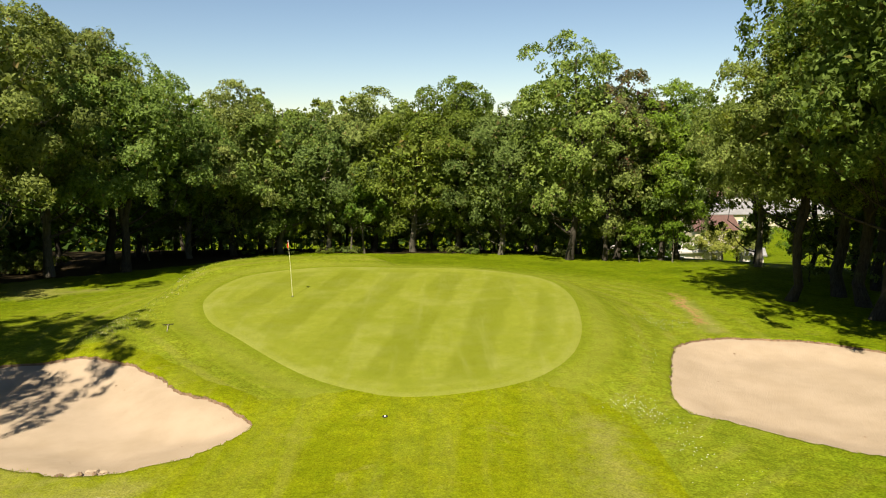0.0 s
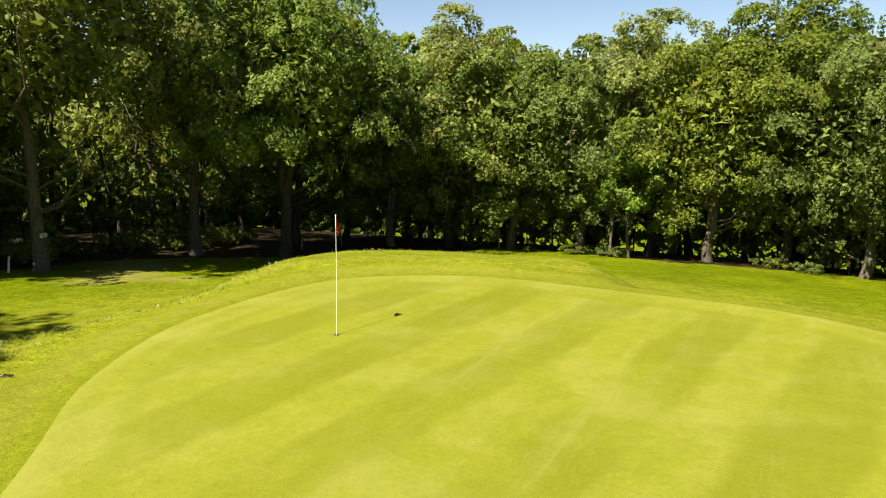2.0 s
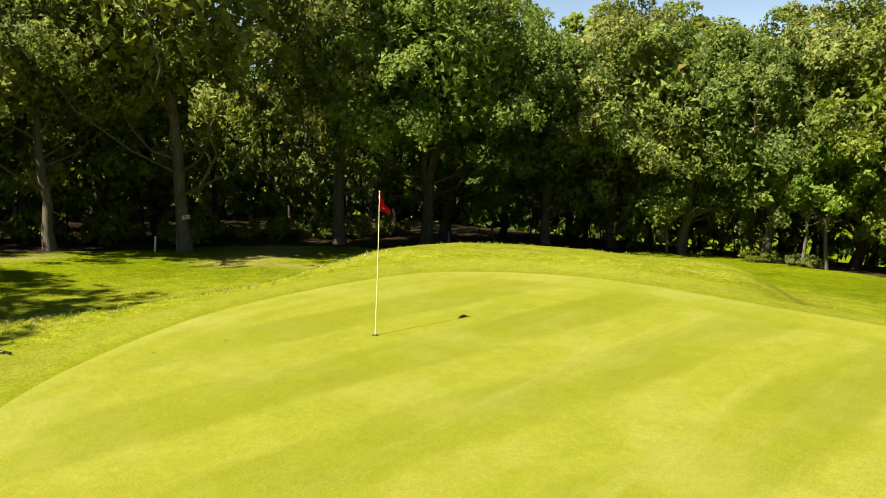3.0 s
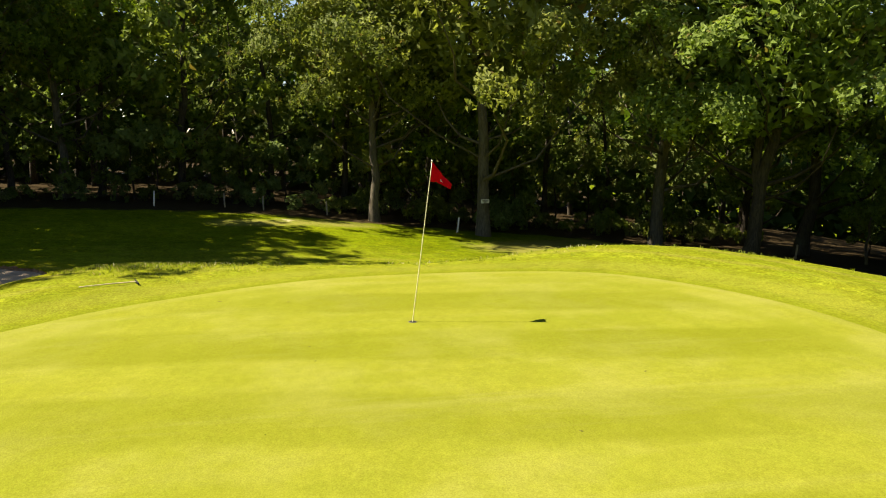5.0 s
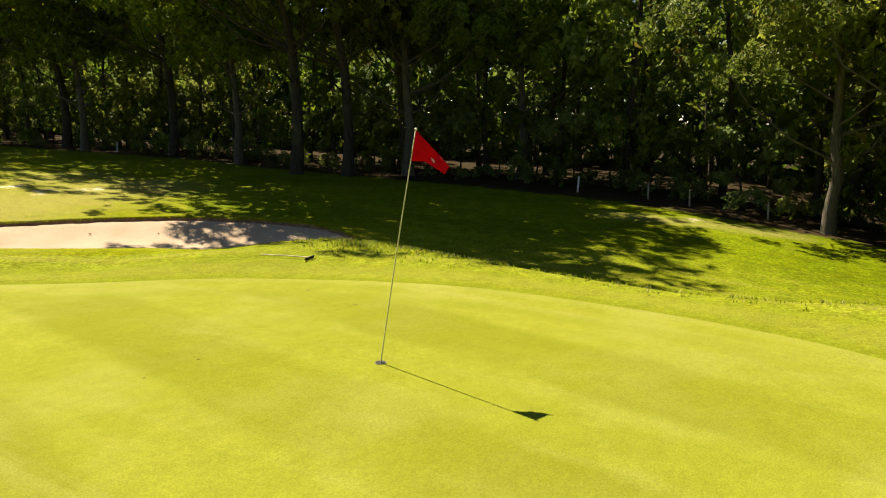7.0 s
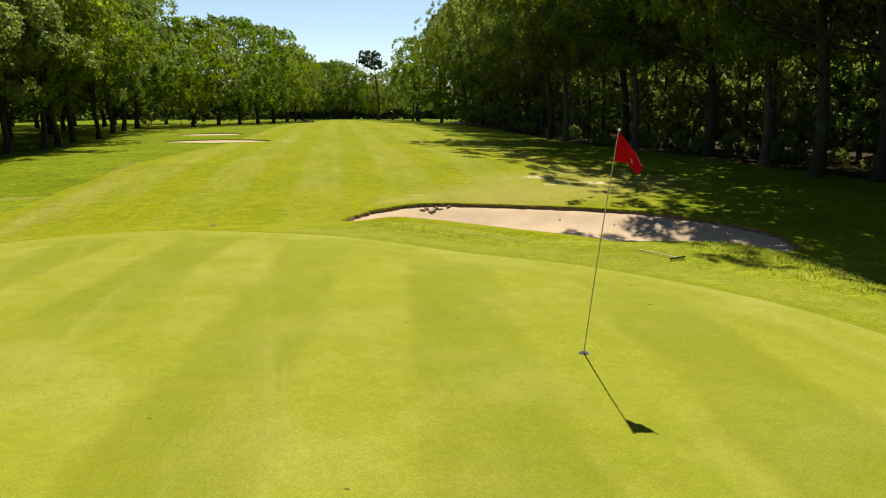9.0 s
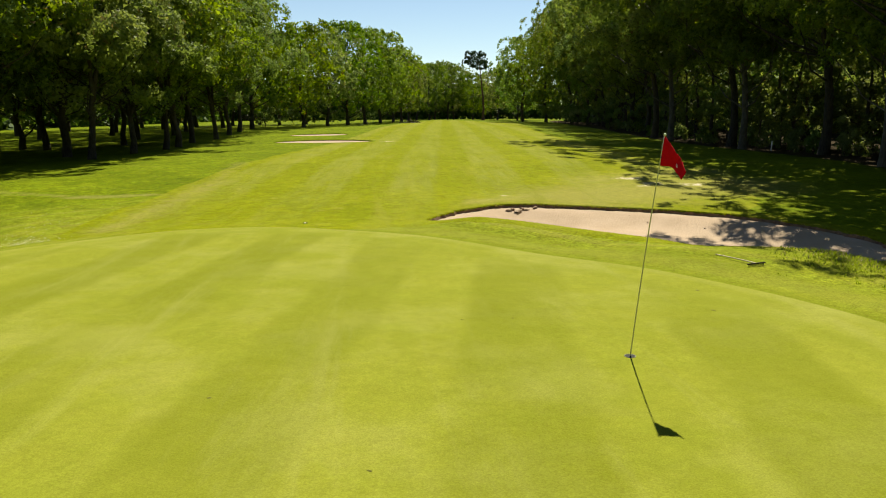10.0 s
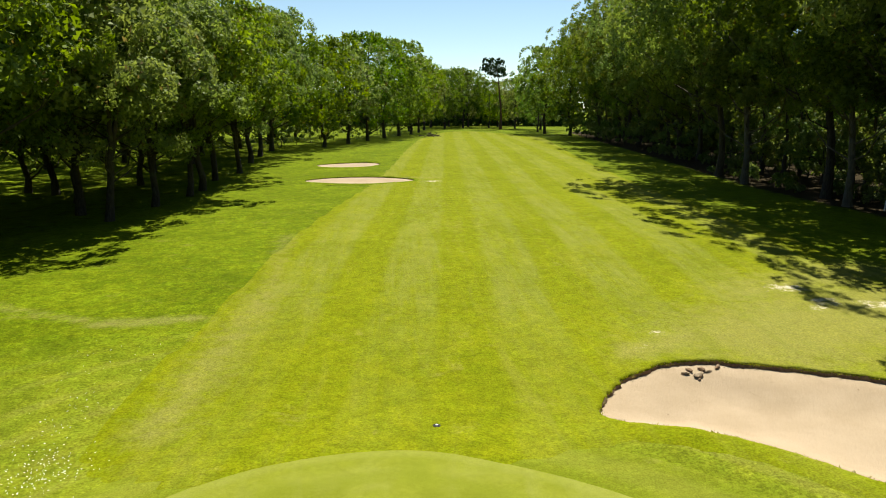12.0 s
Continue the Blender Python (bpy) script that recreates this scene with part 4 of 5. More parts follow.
# slender trees close behind the wood's edge
for i in range(26):
    y = -52 + i * 4.2 + tree_rng.uniform(-1.2, 1.2)
    plant(("inner", "inner_b")[i % 2], -32.0 + tree_rng.uniform(-1.2, 1.0) - (2.5 if y < -34 else 0), y, tree_rng.uniform(0.85, 1.05))
for i in range(11):
    plant(("inner_b", "inner")[i % 2], -27 + i * 4.5 + tree_rng.uniform(-1, 1), 61.5 + tree_rng.uniform(-1, 1.5), tree_rng.uniform(0.75, 0.95))
# undergrowth
for i in range(46):
    y = -36 + i * 1.9 + tree_rng.uniform(-0.8, 0.8)
    plant("shrub", -31.5 + tree_rng.uniform(-2.2, 1.2) + (0 if y > -20 else -3), y, tree_rng.uniform(0.7, 1.25))
for i in range(16):
    plant("shrub", -34 - 0.05 * i + tree_rng.uniform(-1, 0.8), -38 - i * 4.6 + tree_rng.uniform(-1, 1), tree_rng.uniform(0.7, 1.2))
for i in range(26):
    plant("shrub", -25 + i * 1.75 + tree_rng.uniform(-0.6, 0.6), 60.5 + tree_rng.uniform(-1.6, 2.5), tree_rng.uniform(0.7, 1.2))
for i in range(12):
    plant("shrub", -27 + i * 1.6 + tree_rng.uniform(-0.5, 0.5), 55.5 + tree_rng.uniform(0, 4), tree_rng.uniform(0.55, 1.0))
for i in range(13):
    x = tree_rng.uniform(-17, 17)
    plant("bush", x, 55.9 - 0.05 * abs(x + 4) + tree_rng.uniform(0.2, 2.4), tree_rng.uniform(0.35, 0.75), None, "", tree_rng.uniform(0.45, 0.9))
for i in range(10):
    plant("shrub", 3.0 + i * 1.5 + tree_rng.uniform(-0.5, 0.5), 57.5 + tree_rng.uniform(-0.8, 1.5), tree_rng.uniform(0.5, 0.85))
for i in range(7):
    plant("shrub", 21.5 + i * 1.3 + tree_rng.uniform(-0.5, 0.5), 40 + tree_rng.uniform(-1.5, 3), tree_rng.uniform(0.5, 0.8))
for i in range(12):
    plant("bush", -24.5 - tree_rng.uniform(2.5, 6), 30 + i * 2 + tree_rng.uniform(-0.6, 0.6), tree_rng.uniform(0.4, 0.9))


for i in range(90):
    y = -60 + i * 1.25 + tree_rng.uniform(-0.6, 0.6)
    plant("fern", -28.6 + tree_rng.uniform(-2.4, 0.5) - (4.0 if y < -34 else 0), y, tree_rng.uniform(0.5, 1.3), None, "", tree_rng.uniform(0.7, 1.6))


def bare_limb(root, points, radius, seed):
    """A dead pale limb with a few twigs, part of the tree it grows on."""
    rng = np.random.default_rng(seed)
    p = np.array(points, float)
    pieces = [tube(p, np.linspace(radius, radius * 0.3, len(p)), 6)]
    for k in range(7):
        a = p[rng.integers(1, len(p))]
        way = (p[-1] - p[0]) / np.linalg.norm(p[-1] - p[0]) * 0.6 + rng.normal(0, 0.55, 3)
        b = a + way * rng.uniform(0.3, 0.8)
        pieces.append(tube([a, (a + b) / 2 + rng.normal(0, 0.05, 3), b], [radius * 0.35, radius * 0.25, 0.006], 4))
    v, f = joined(pieces)
    ob = mesh_ob("bare_limb", v, f, BARK_BARE, root, True, "bare grey dead limb")
    ob.matrix_parent_inverse = root.matrix_basis.inverted()


BARK_BARE = bark("bare_wood", (0.34, 0.29, 0.21), (0.17, 0.14, 0.1))
host = plant("mid_b", -9.4, 57.6, 1.0)
bare_limb(host, [(-9.4, 57.4, 2.2), (-9.0, 55.5, 3.0), (-8.8, 53.6, 3.5), (-8.5, 52.7, 4.0), (-8.1, 52.2, 4.6)], 0.06, 61)
host = plant("edge", -24.6, 43.9, 1.1, 40)
bare_limb(host, [(-24.6, 43.6, 5.6), (-24.0, 42.0, 6.4), (-22.6, 40.2, 7.4), (-21.4, 39.4, 7.6), (-20.6, 39.0, 7.9)], 0.06, 62)


def woods(name, strips, seed, label):
    """Distant woodland as one mass of leaf sprays with trunks in it."""
    rng = np.random.default_rng(seed)
    pieces = []
    for x0, x1, y0, y1, lo, hi, count, size in strips:
        q = np.column_stack([rng.uniform(x0, x1, count), rng.uniform(y0, y1, count), np.zeros(count)])
        top = hi * (0.8 + 0.2 * np.sin(q[:, 0] * 0.55 + 2 * np.sin(q[:, 1] * 0.31)) * np.cos(q[:, 1] * 0.47 + q[:, 0] * 0.1))
        q[:, 2] = land(q[:, 0], q[:, 1]) + lo + (top - lo) * rng.random(count) ** 0.8
        pieces.append(leaf_cards(rng, q, rng.normal(size=q.shape) + np.array([0, 0, 0.6]), size * rng.uniform(0.6, 1.3, count)))
    v, f = joined(pieces)
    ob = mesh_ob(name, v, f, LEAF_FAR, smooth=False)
    return tagged(ob, label, "woodland", kind="stuff")


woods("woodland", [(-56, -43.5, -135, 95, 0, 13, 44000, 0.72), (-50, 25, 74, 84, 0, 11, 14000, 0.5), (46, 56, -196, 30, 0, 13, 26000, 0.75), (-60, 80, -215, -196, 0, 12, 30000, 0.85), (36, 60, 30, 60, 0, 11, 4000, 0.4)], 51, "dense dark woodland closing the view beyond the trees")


# ---- things on the green ----
WHITE = plain("white_paint", (0.75, 0.74, 0.7), 0.5, 0, 0.08, 20)
POLE_WHITE = plain("fibreglass_pole", (0.62, 0.6, 0.36), 0.35, 0, 0.06, 30)
RED_CLOTH = plain("red_nylon", (0.6, 0.002, 0.012), 0.8, 0, 0.12, 14, 0.08)
CUP_WHITE = plain("cup_plastic", (0.1, 0.1, 0.05), 0.85, 0, 0.05, 30)
DARK_METAL = plain("dark_steel", (0.05, 0.05, 0.045), 0.5, 0.6, 0.2, 30)
GREY_WOOD = plain("weathered_wood", (0.32, 0.28, 0.2), 0.85, 0, 0.25, 12)
BLACK_PLASTIC = plain("black_plastic", (0.02, 0.02, 0.02), 0.8, 0, 0.2, 20, 0.1)


def part(name, bm, material, parent, label=""):
    me = bpy.data.meshes.new(name)
    bm.to_mesh(me)
    bm.free()
    me.materials.append(material)
    ob = new(name, me)
    ob.parent = parent
    if label:
        tagged(ob, label)
    return ob


def tube_part(name, path, radii, sides, material, parent, label=""):
    v, f = tube(path, radii, sides)
    ends = [tuple(range(sides)), tuple(range(len(v) - sides, len(v)))]
    return mesh_ob(name, v, [tuple(int(i) for i in q) for q in f] + ends, material, parent, True, label)


def box_bm(sx, sy, sz, at=(0, 0, 0), bevel=0.0, turn=None):
    bm = bmesh.new()
    bmesh.ops.create_cube(bm, size=1)
    bmesh.ops.scale(bm, vec=(sx, sy, sz), verts=bm.verts)
    if bevel:
        bmesh.ops.bevel(bm, geom=bm.edges, offset=bevel, segments=2, affect="EDGES")
    if turn:
        bmesh.ops.rotate(bm, matrix=turn.to_3x3(), verts=bm.verts)
    bmesh.ops.translate(bm, vec=at, verts=bm.verts)
    return bm


def build_flag():
    """The flagstick leans in its cup; the cloth hangs folded in a light wind."""
    root = new("golf_flag")
    base = Vector((-6.41, 29.6, z_at(-6.41, 29.6) + 0.03))
    root.location = base
    way = Vector((-0.149, 0.301, 2.377)).normalized()
    length = 2.4
    path = [way * (length * t) + Vector((0.012 * math.sin(t * 3), 0, 0)) for t in (-0.04, 0, 0.3, 0.6, 0.9, 0.985)]
    tube_part("pole", path, [0.0078, 0.0074, 0.0068, 0.006, 0.0052, 0.005], 10, POLE_WHITE, root)
    knob = bmesh.new()
    bmesh.ops.create_uvsphere(knob, u_segments=10, v_segments=6, radius=0.014)
    bmesh.ops.translate(knob, vec=way * length * 0.988, verts=knob.verts)
    part("knob", knob, WHITE, root)
    # cloth: a net from the hoist outwards, hanging in a fold from its top corner
    verts, nu, nv = [], 17, 13
    out = Vector((-0.5, 0.866, 0)).normalized()
    side = Vector((out.y, -out.x, 0))
    for j in range(nv):
        v = j / (nv - 1)
        hoist = way * (length * (0.985 - 0.125 * v))
        for i in range(nu):
            u = i / (nu - 1)
            top = -0.335 * u
            bottom = -0.11 * max(0.0, u - 0.4) / 0.6
            droop = top * (1 - v) + bottom * v
            fold = 0.016 * math.sin(u * 7 + v * 1.5) * u ** 0.6 + 0.005 * math.sin(u * 17 + 3 * v) + 0.075 * u * u
            p = hoist + out * (0.33 * u) + side * fold + Vector((0, 0, droop))
            verts.append(p)
    cloth = mesh_ob("flag", [tuple(v) for v in verts], net_faces(nu, nv), RED_CLOTH, root, True, "plain red cloth flag, drooping")
    thick = cloth.modifiers.new("cloth", "SOLIDIFY")
    thick.thickness, thick.offset = 0.003, 0.0
    # a small white emblem printed on both faces, as plain bars
    for face in (1, -1):
        for v0, u0, u1 in ((0.56, 0.54, 0.64), (0.66, 0.56, 0.66)):
            strip = []
            for dv in (0.0, 0.04):
                for k in range(5):
                    j, i = (v0 + dv) * (nv - 1), (u0 + (u1 - u0) * k / 4) * (nu - 1)
                    a, b = int(j), int(i)
                    p = verts[a * nu + b].lerp(verts[a * nu + b + 1], i - b).lerp(verts[(a + 1) * nu + b].lerp(verts[(a + 1) * nu + b + 1], i - b), j - a)
                    strip.append(tuple(p + side * (0.0045 * face)))
            mesh_ob("emblem_bar", strip, net_faces(5, 2), WHITE, cloth)
    tagged(root, "red golf flag on a thin leaning pole in the hole", "golf flag")


def build_cup():
    """The hole liner, sunk in the turf, closed by a black disc for its dark inside."""
    x, y = -6.41, 29.6
    root = new("golf_hole")
    root.location = (x, y, z_at(x, y) + 0.034)
    prof = [(0.054, -0.11), (0.052, -0.1), (0.052, 0.0), (0.054, 0.004), (0.062, 0.006), (0.064, 0.0)]
    a = np.arange(28) / 28 * math.tau
    v = np.concatenate([np.column_stack([r * np.cos(a), r * np.sin(a), np.full(28, h)]) for r, h in prof])
    mesh_ob("liner", v, net_faces(28, len(prof), True), CUP_WHITE, root)
    # flat black disc over the liner, standing in for the shade down the hole
    bm = bmesh.new()
    bmesh.ops.create_circle(bm, cap_ends=True, segments=28, radius=0.053)
    bmesh.ops.translate(bm, vec=(0, 0, 0.003), verts=bm.verts)
    part("opening", bm, BLACK_PLASTIC, root)
    tagged(root, "round golf hole with a dull rim in the green", "golf hole")


build_flag()
build_cup()


def build_rake(x0, y0, x1, y1, lift, label, aslant=0.0):
    """A bunker rake lying flat: wooden handle, wide head with short tines."""
    root = new("bunker_rake")
    a = Vector((x0, y0, z_at(x0, y0) + lift))
    b = Vector((x1, y1, z_at(x1, y1) + lift))
    root.location = b
    d = (a - b)
    tube_part("handle", [Vector((0, 0, 0.055)), d * 0.5 + Vector((0, 0, 0.04)), d + Vector((0, 0, 0.018))], [0.010, 0.010, 0.009], 8, GREY_WOOD, root, "pale wooden handle")
    across = Matrix.Rotation(radians(aslant), 3, "Z") @ Vector((-d.y, d.x, 0)).normalized()
    turn = Matrix.Rotation(math.atan2(across.y, across.x), 4, "Z")
    part("head", box_bm(0.4, 0.022, 0.02, (0, 0, 0.055), 0.005, turn), BLACK_PLASTIC, root, "black plastic head")
    tine = None
    for k in range(14):
        p = across * (-0.165 + 0.33 * k / 13)
        if tine is None:
            bm = bmesh.new()
            bmesh.ops.create_cone(bm, cap_ends=True, segments=6, radius1=0.004, radius2=0.008, depth=0.05)
            tine = bm
            me = bpy.data.meshes.new("tine")
            bm.to_mesh(me)
            bm.free()
            me.materials.append(BLACK_PLASTIC)
        ob = new("tine", me)
        ob.location = (p.x, p.y, 0.03)
        ob.parent = root
    return tagged(root, label, "rake")


build_rake(-9.75, 24.3, -10.05, 25.2, 0.0, "bunker rake with a black head lying on the grass")
build_rake(-9.95, 20.3, -10.45, 21.3, -0.52, "bunker rake with a dark handle lying on the sand", 20)

# boundary stakes along the wood
for x, y, h, mat, text in ((-28, 22.8, 0.62, WHITE, "white"), (-28.2, 25.6, 0.6, GREY_WOOD, "grey"), (-28, 27.2, 0.6, GREY_WOOD, "grey"), (-28, 29.9, 0.6, GREY_WOOD, "grey"),
                           (-25.5, 35.15, 0.62, WHITE, "white"), (-28, 11.2, 0.5, GREY_WOOD, "grey"), (-28, -8.0, 0.6, WHITE, "white"), (-22.2, 49.1, 0.6, GREY_WOOD, "grey")):
    stake = new("boundary_stake")
    stake.matrix_basis = Matrix.Translation((x, y, z_at(x, y))) @ Matrix.Rotation(tree_rng.uniform(-0.12, 0.12), 4, "X") @ Matrix.Rotation(tree_rng.uniform(-0.1, 0.1), 4, "Y")
    part("post", box_bm(0.06, 0.06, h + 0.2, (0, 0, (h - 0.2) / 2), 0.008), mat, stake)
    part("tip", box_bm(0.045, 0.045, 0.02, (0, 0, h + 0.008), 0.006), mat, stake)
    tagged(stake, f"short {text} wooden boundary stake at the wood's edge", "stake", "boundary stakes")

# the board nailed to the pale trunk
board = new("sign_board")
board.location = (-24.52, 36.05, 0.13)
board.rotation_euler = (0, 0, radians(20))
part("plate", box_bm(0.03, 0.42, 0.16, (0, 0, 0), 0.01), WHITE, board)
for k in range(3):
    part("faded_bar", box_bm(0.004, 0.30 - 0.06 * k, 0.018, (0.0165, 0.0, 0.04 - 0.04 * k)), DARK_METAL, board)
tagged(board, "small white board nailed to a tree trunk", "sign")

# sprinkler cover in the fringe
cover = new("sprinkler_cover")
cover.location = (-1.52, 17.3, z_at(-1.52, 17.3) + 0.012)
bm = bmesh.new()
bmesh.ops.create_cone(bm, cap_ends=True, segments=20, radius1=0.085, radius2=0.075, depth=0.04)
part("lid", bm, BLACK_PLASTIC, cover)
bm = bmesh.new()
bmesh.ops.create_cone(bm, cap_ends=True, segments=12, radius1=0.026, radius2=0.022, depth=0.02)
bmesh.ops.translate(bm, vec=(0, 0, 0.026), verts=bm.verts)
part("cap", bm, WHITE, cover, "small pale cap")
tagged(cover, "round black sprinkler cover in the grass", "sprinkler")


def clod(x, y, z, size, seed, mat, name, label, group=""):
    rng = np.random.default_rng(seed)
    bm = bmesh.new()
    bmesh.ops.create_icosphere(bm, subdivisions=2, radius=1)
    w = rng.normal(size=(5, 3))
    for v in bm.verts:
        k = 1 + 0.16 * sum(math.sin(2.3 * float(np.dot(q, v.co)) + i) for i, q in enumerate(w)) / 2
        v.co *= k * rng.uniform(0.82, 1.12)
    bmesh.ops.scale(bm, vec=size, verts=bm.verts)
    bmesh.ops.rotate(bm, matrix=Matrix.Rotation(float(rng.uniform(0, 6)), 3, "Z"), verts=bm.verts)
    ob = part(name, bm, mat, None)
    ob.location = (x, y, z)
    return tagged(ob, label, "clod", group)


def sand_z(line, depth, lip, x, y):
    """Height of a bunker's sand at a place in it."""
    d = float(inside(line, np.array([x]), np.array([y]))[0])
    return z_at(x, y) - lip - (depth - lip) * float(ease(d, 0.0, 1.9))


# turf and sand that have slid from the bunker's edge
for k, (x, y, sx, sy, sz, mat) in enumerate(((-7.8, 14.64, 0.13, 0.1, 0.065, SAND), (-7.66, 14.44, 0.1, 0.06, 0.05, SOIL), (-7.95, 14.4, 0.12, 0.06, 0.05, SOIL), (-8.1, 14.46, 0.11, 0.06, 0.04, SAND), (-7.5, 14.56, 0.1, 0.06, 0.04, SAND),
                                             (-8.4, 14.3, 0.15, 0.05, 0.045, SOIL), (-7.76, 14.79, 0.05, 0.03, 0.02, SOIL))):
    clod(x, y, sand_z(BUNKER_DEEP, 0.36, 0.085, x, y) + 0.35 * sz, (sx, sy, sz), 70 + k, mat, "turf_clod", "lump of fallen turf and sand under the bunker's edge", "fallen clods")
# pitch marks on the green
BRUISED = plain("bruised_turf", (0.085, 0.085, 0.014), 0.95, 0, 0.4, 25, 0.1)
for k, (x, y, r) in enumerate(((-8.36, 26.76, 0.045), (-8.11, 27.85, 0.035), (-5.4, 28.06, 0.022), (-4.75, 28.1, 0.02), (-3.71, 31.88, 0.022), (-2.2, 30.4, 0.025))):
    mark = clod(x, y, z_at(x, y) + 0.033, (r, r * 0.6, 0.005), 90 + k, BRUISED, "pitch_mark", "small dark pitch mark in the putting green", "pitch marks")
    tagged(mark, category="pitch mark")
# a stone's throw of crumbs and pebbles on the sand
crumb_rng = np.random.default_rng(77)
for line, count in ((BUNKER_DEEP, 9), (BUNKER_WIDE, 7)):
    mid = line.mean(0)
    for k in range(count):
        p = mid + (line[crumb_rng.integers(len(line))] - mid) * crumb_rng.uniform(0.55, 0.9)
        size = crumb_rng.uniform(0.01, 0.026)
        z = sand_z(line, 0.36 if line is BUNKER_DEEP else 0.4, 0.085 if line is BUNKER_DEEP else 0.08, float(p[0]), float(p[1])) + 0.008
        clod(p[0], p[1], z, (size * 1.5, size, size * 0.7), 200 + k, SOIL, "soil_crumb", "dark crumb of soil on the bunker's sand", "soil crumbs")
# pile of cut branches by the far end of the fairway
pile = new("brush_pile")
pile.location = (-7.3, -104, z_at(-7.3, -104))
pr = np.random.default_rng(5)
for k in range(26):
    a, r = pr.uniform(0, math.tau), pr.uniform(0, 1.3)
    c = np.array([r * math.cos(a) * 1.4, r * math.sin(a), 0.12 + 0.45 * (1 - r / 1.3) * pr.random()])
    d = np.array([*pr.normal(size=2), 0.25 * pr.normal()])
    d *= pr.uniform(0.5, 1.1) / np.linalg.norm(d)
    tube_part("branch", [c - d, c + np.array([0, 0, 0.06]), c + d], [0.06, 0.05, 0.02], 5, BARK_PALE if k % 3 else BARK, pile)
tagged(pile, "heap of cut branches at the fairway's edge", "brush pile")


# ---- grass tufts and daisies ----
def tufts(name, spots, height, seed, label, material=None, per=7):
    """Loose longer blades: three-cornered, bent a little."""
    rng = np.random.default_rng(seed)
    spots = np.repeat(np.asarray(spots), per, 0) + rng.normal(0, 0.05, (len(spots) * per, 2))
    z = land(spots[:, 0], spots[:, 1])
    a = rng.uniform(0, math.tau, len(spots))
    w = np.column_stack([np.cos(a), np.sin(a), np.zeros(len(a))]) * rng.uniform(0.006, 0.013, (len(a), 1))
    h = height * rng.uniform(0.4, 1.25, len(a))
    tip = np.column_stack([rng.normal(0, 0.35, len(a)) * h, rng.normal(0, 0.35, len(a)) * h, h])
    base = np.column_stack([spots, z])
    v = np.stack([base - w, base + w, base + tip * 0.6 + w * 0.6, base + tip * np.array([1.2, 1.2, 1.0])], 1).reshape(-1, 3)
    k = np.arange(len(a)) * 4
    ob = mesh_ob(name, v, np.stack([k, k + 1, k + 2, k + 3], 1), material or BLADE, smooth=False)
    return tagged(ob, label, "grass", kind="stuff")


tr = np.random.default_rng(9)
rim = []
for line, lo, hi, n in ((BUNKER_DEEP, -0.03, 0.3, 1500), (BUNKER_WIDE, -0.03, 0.25, 1300)):
    i = tr.integers(0, len(line), n)
    f = tr.random(n)[:, None]
    p = line[i] * (1 - f) + np.roll(line, -1, 0)[i] * f
    rim.append(p + (p - line.mean(0)) / np.linalg.norm(p - line.mean(0), axis=1)[:, None] * tr.uniform(lo, hi, n)[:, None])
tufts("rim_grass", np.concatenate(rim), 0.038, 3, "longer grass hanging round the bunkers' edges")
knoll = []
for lo, hi, n in ((5, 40, 130), (40, 78, 110)):
    i = tr.integers(lo, hi, n)
    knoll.append(BANK_LINE[i] + tr.normal(0, 0.42, (n, 2)) + np.array([-0.15, 0.05]))
knoll.append(np.column_stack([tr.normal(-12.0, 0.5, 300), tr.normal(25.0, 0.9, 300)]))
knoll = np.concatenate(knoll)
tufts("knoll_grass", knoll, 0.06, 4, "uncut grass with seed heads on the mounds round the green")

SEED = plain("dry_seed_heads", (0.34, 0.33, 0.16), 0.9, 0, 0.15, 40, 0.1)
crest = np.concatenate([BANK_LINE[tr.integers(10, 44, 60)] + tr.normal(0, 0.3, (60, 2)), np.column_stack([tr.normal(-12.1, 0.35, 70), tr.normal(25.4, 0.8, 70)])])
tufts("seed_heads", crest, 0.07, 5, "pale dry seed heads along the crest of the bank", SEED, 3)


# ---- the valley ----
ROOF_RED = plain("red_roof_tiles", (0.10, 0.052, 0.04), 0.9, 0, 0.3, 2.5)
ROOF_GREY = plain("grey_roof_sheet", (0.2, 0.19, 0.18), 0.7, 0, 0.15, 1.0)
ROOF_PALE = plain("pale_flat_roof", (0.4, 0.37, 0.33), 0.8, 0, 0.12, 1.0)
RENDER_WHITE = plain("white_render", (0.5, 0.46, 0.4), 0.85, 0, 0.1, 1.2)
RENDER_CREAM = plain("cream_render", (0.5, 0.42, 0.3), 0.85, 0, 0.12, 1.2)
GLASS_DARK = plain("dark_window_glass", (0.02, 0.025, 0.03), 0.1, 0, 0.1, 1.0, 0.6)


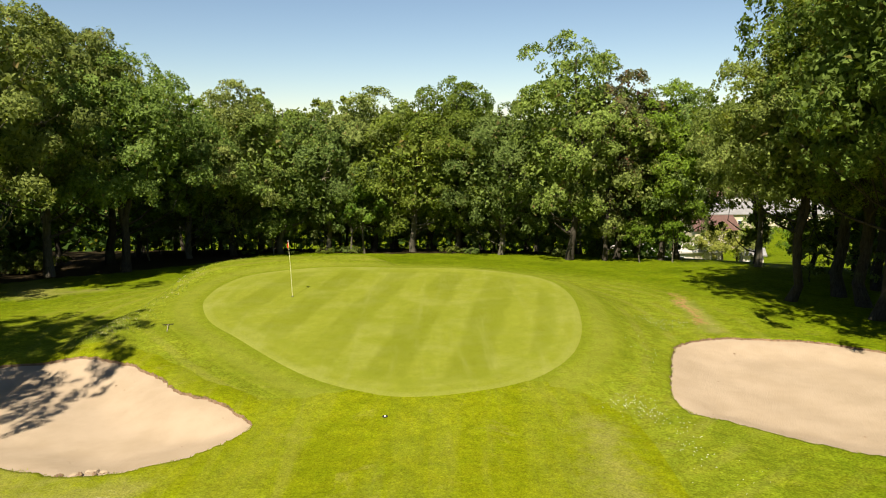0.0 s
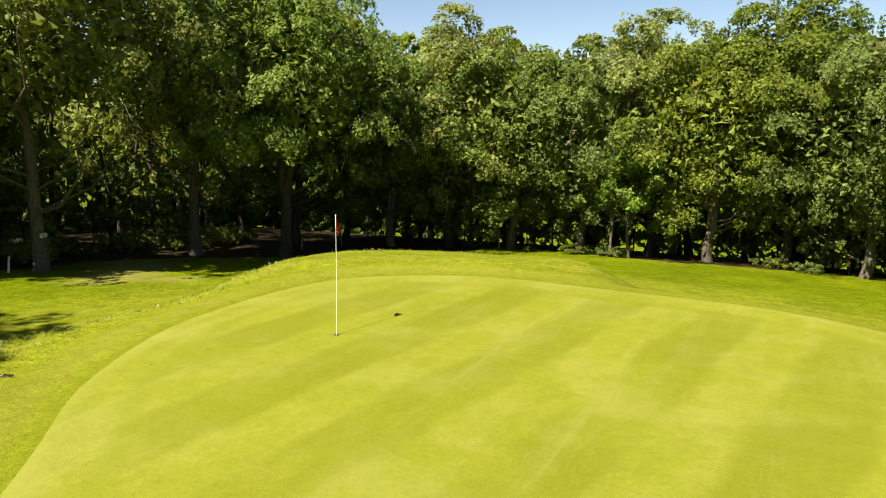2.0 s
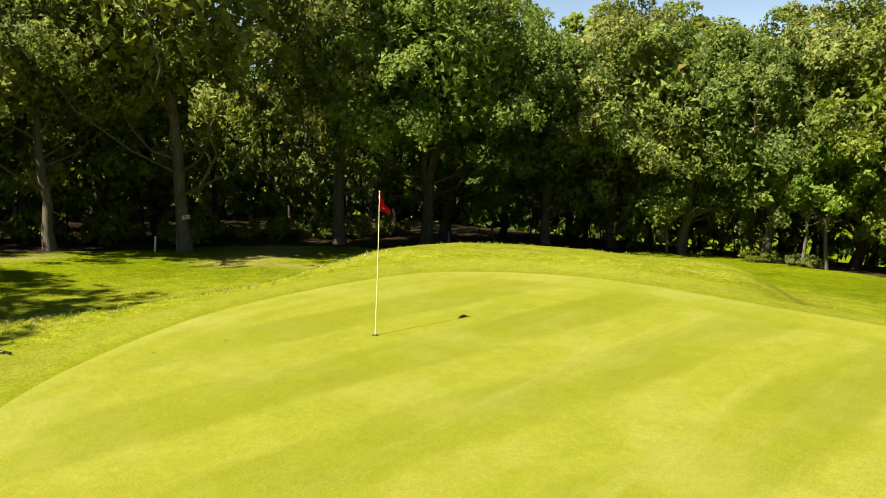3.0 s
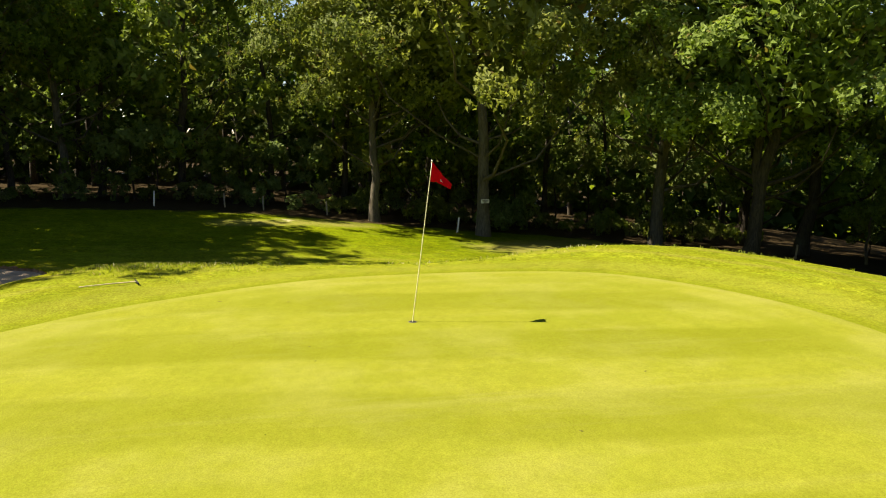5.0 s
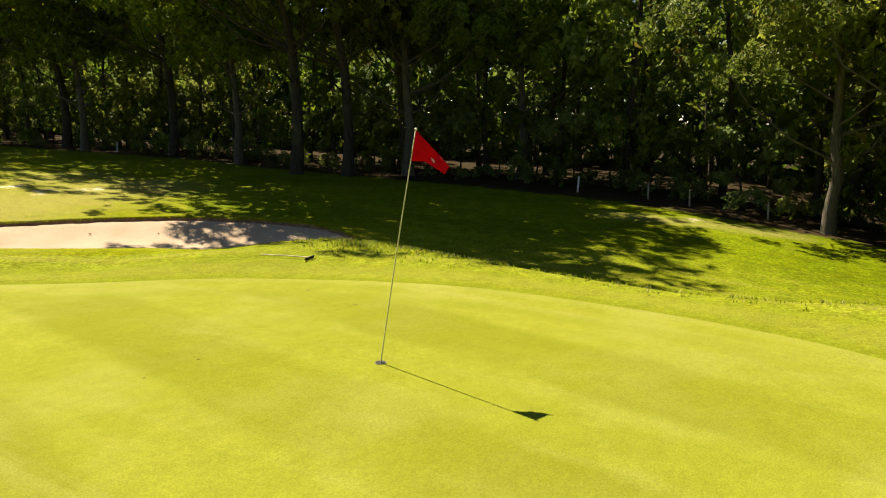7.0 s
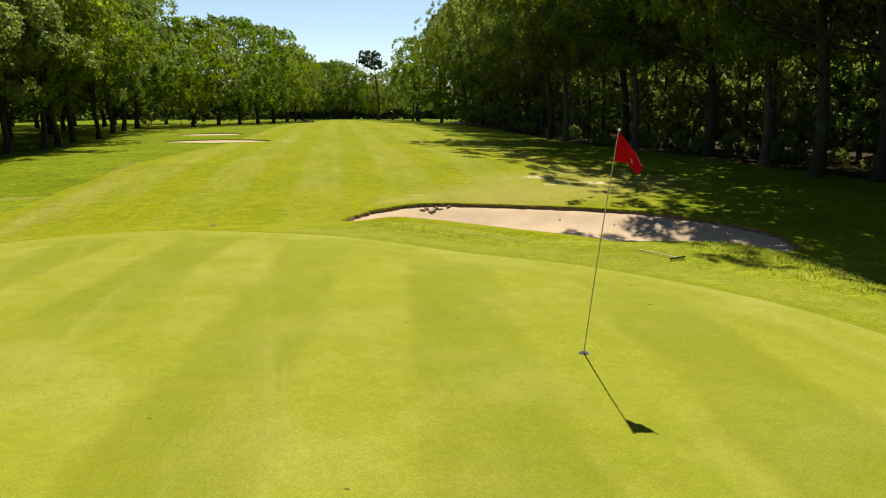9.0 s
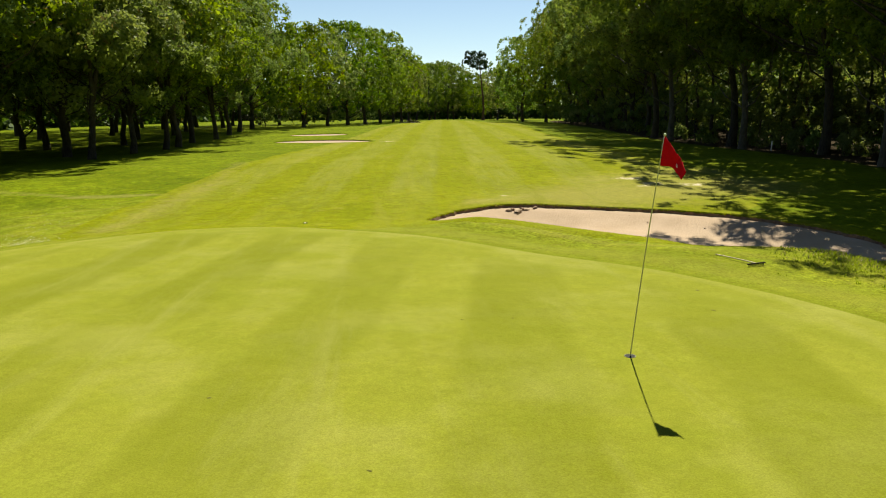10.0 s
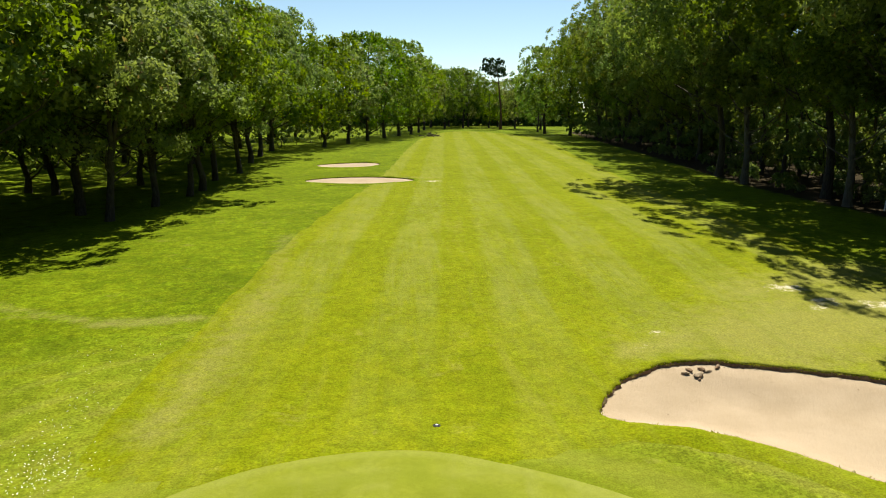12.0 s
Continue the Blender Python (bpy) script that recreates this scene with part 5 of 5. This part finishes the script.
def house(x, y, w, d, h, rise, turn, wall_mat, roof_mat, windows, label):
    """A house with a gabled or nearly flat roof, windows with frames and a door."""
    root = new("house")
    base = min(z_at(x - w / 2, y - d / 2), z_at(x + w / 2, y - d / 2), z_at(x, y + d / 2))
    root.location, root.rotation_euler = (x, y, base - 0.1), (0, 0, radians(turn))
    bm = box_bm(w, d, h, (0, 0, h / 2))
    ends = [v for v in bm.verts if v.co.z > h - 0.01]
    for sx in (-1, 1):
        pair = [v for v in ends if v.co.x * sx > 0]
        tip = bm.verts.new((sx * w / 2, 0, h + rise))
        bm.faces.new(sorted(pair, key=lambda v: v.co.y * sx) + [tip])
    part("wall", bm, wall_mat, root)
    bm = bmesh.new()
    for sy in (-1, 1):
        e, o, t = 0.35, sy * (d / 2 + 0.4), 0.16
        drop = rise / (d / 2) * 0.4
        low, high = [], []
        for up in (0.0, t):
            low.append([bm.verts.new((sx * (w / 2 + e), o, h - drop + up)) for sx in (-1, 1)])
            high.append([bm.verts.new((sx * (w / 2 + e), 0, h + rise + up + 0.002 * sy)) for sx in (-1, 1)])
        for a, b in ((low[0], high[0]), (low[1], high[1]), (low[0], low[1]), (high[0], high[1])):
            bm.faces.new([a[0], a[1], b[1], b[0]])
        for k in (0, 1):
            bm.faces.new([low[0][k], high[0][k], high[1][k], low[1][k]])
    bmesh.ops.recalc_face_normals(bm, faces=bm.faces)
    part("roof", bm, roof_mat, root)
    for k in range(windows):
        wx = -w / 2 + w * (k + 0.5) / windows
        if windows > 2 and k == windows // 2:
            part("door", box_bm(0.95, 0.08, 2.05, (wx, -d / 2 - 0.02, 1.1), 0.01), GREY_WOOD, root)
            continue
        frame_ob = part("window", box_bm(1.0, 0.1, 1.15, (wx, -d / 2 - 0.02, min(1.6, h * 0.6)), 0.01), WHITE, root)
        part("pane", box_bm(0.84, 0.04, 0.98, (wx, -d / 2 - 0.065, min(1.6, h * 0.6))), GLASS_DARK, frame_ob)
    return tagged(root, label, "house", "houses in the valley")


house(34.2, 102, 9.5, 6.5, 2.6, 0.35, 4, RENDER_WHITE, ROOF_PALE, 4, "long low white house with a pale flat roof")
house(26.5, 108, 8.0, 6.5, 2.8, 0.4, -4, RENDER_WHITE, ROOF_PALE, 3, "low white house with a pale flat roof")
house(43.4, 99.5, 2.7, 3.0, 1.9, 0.6, -12, RENDER_WHITE, ROOF_GREY, 1, "small white shed with a grey roof")
house(49.0, 131, 8.0, 7.0, 3.6, 2.0, 3, RENDER_CREAM, ROOF_RED, 3, "cream house with a brown tiled roof")
house(70.0, 163, 30.0, 12.0, 3.6, 2.0, -2, RENDER_CREAM, ROOF_GREY, 7, "long workshop with a grey sheet roof")
house(91.0, 190, 16.0, 10.0, 4.0, 0.6, 3, RENDER_WHITE, ROOF_PALE, 5, "wide white building with a pale roof")
house(109.0, 192, 14.0, 10.0, 4.2, 0.6, -3, RENDER_WHITE, ROOF_PALE, 4, "wide white building with a pale roof")
house(76.0, 222, 9.0, 8.0, 4.8, 2.2, 8, RENDER_WHITE, ROOF_PALE, 3, "white two-storey house in the valley")
for hx, hy, ht in ((88, 226, -5), (101, 229, 6), (113, 233, -4), (126, 228, 5)):
    house(hx, hy, 9.5, 8.0, 4.4, 2.4, ht, RENDER_WHITE, ROOF_RED, 3, "white house with a red tiled roof")
for key, x, y, sz in (("far_b", 50.5, 101, 0.5), ("far", 54.5, 100, 0.5), ("far_b", 58.5, 102, 0.55), ("far", 63, 101, 0.55), ("far_b", 67.5, 103, 0.55), ("far", 72, 103, 0.6), ("far_b", 78, 104, 0.6), ("far", 84, 104, 0.6), ("far", 52, 118, 0.55), ("far", 58, 180, 0.6), ("far", 72, 205, 0.6), ("far_b", 95, 210, 0.6),
                      ("far", 120, 212, 0.65), ("far", 84, 245, 0.7), ("far", 105, 250, 0.7), ("far_b", 66, 240, 0.7), ("far", 30, 94, 0.35)):
    plant(key, x, y, sz, None, "rounded green tree among the valley's houses")

for x, y, sz in ((38.2, 97.0, 1.0), (41.0, 98.5, 0.85), (36.6, 99.5, 0.8)):
    plant("willow", x, y, sz)


def daisies(spots, seed):
    """White flower heads in the rough, a few centimetres over the turf."""
    rng = np.random.default_rng(seed)
    p = np.concatenate([np.column_stack([rng.normal(cx, sx, n), rng.normal(cy, sy, n)]) for cx, cy, sx, sy, n in spots])
    p = p[inside(BUNKER_WIDE, p[:, 0], p[:, 1]) < -0.4]
    z = land(p[:, 0], p[:, 1]) + rng.uniform(0.03, 0.06, len(p))
    r = rng.uniform(0.007, 0.016, len(p))
    a = rng.uniform(0, math.tau, len(p))
    v = np.stack([np.column_stack([p[:, 0] + r * np.cos(a + k * math.pi / 2), p[:, 1] + r * np.sin(a + k * math.pi / 2), z + 0.004 * (k % 2)]) for k in range(4)], 1).reshape(-1, 3)
    k = np.arange(len(p)) * 4
    ob = mesh_ob("daisies", v, np.stack([k, k + 1, k + 2, k + 3], 1), WHITE, smooth=False)
    return tagged(ob, "small white daisies scattered in the grass", "flowers", kind="stuff")


daisies(((5.3, 18.3, 0.4, 0.5, 150), (5.9, 16.6, 0.3, 0.9, 60), (9.2, 28.4, 0.8, 0.7, 110), (7.0, 22.6, 0.4, 1.6, 50), (6.2, 13.5, 0.6, 1.0, 30)), 6)
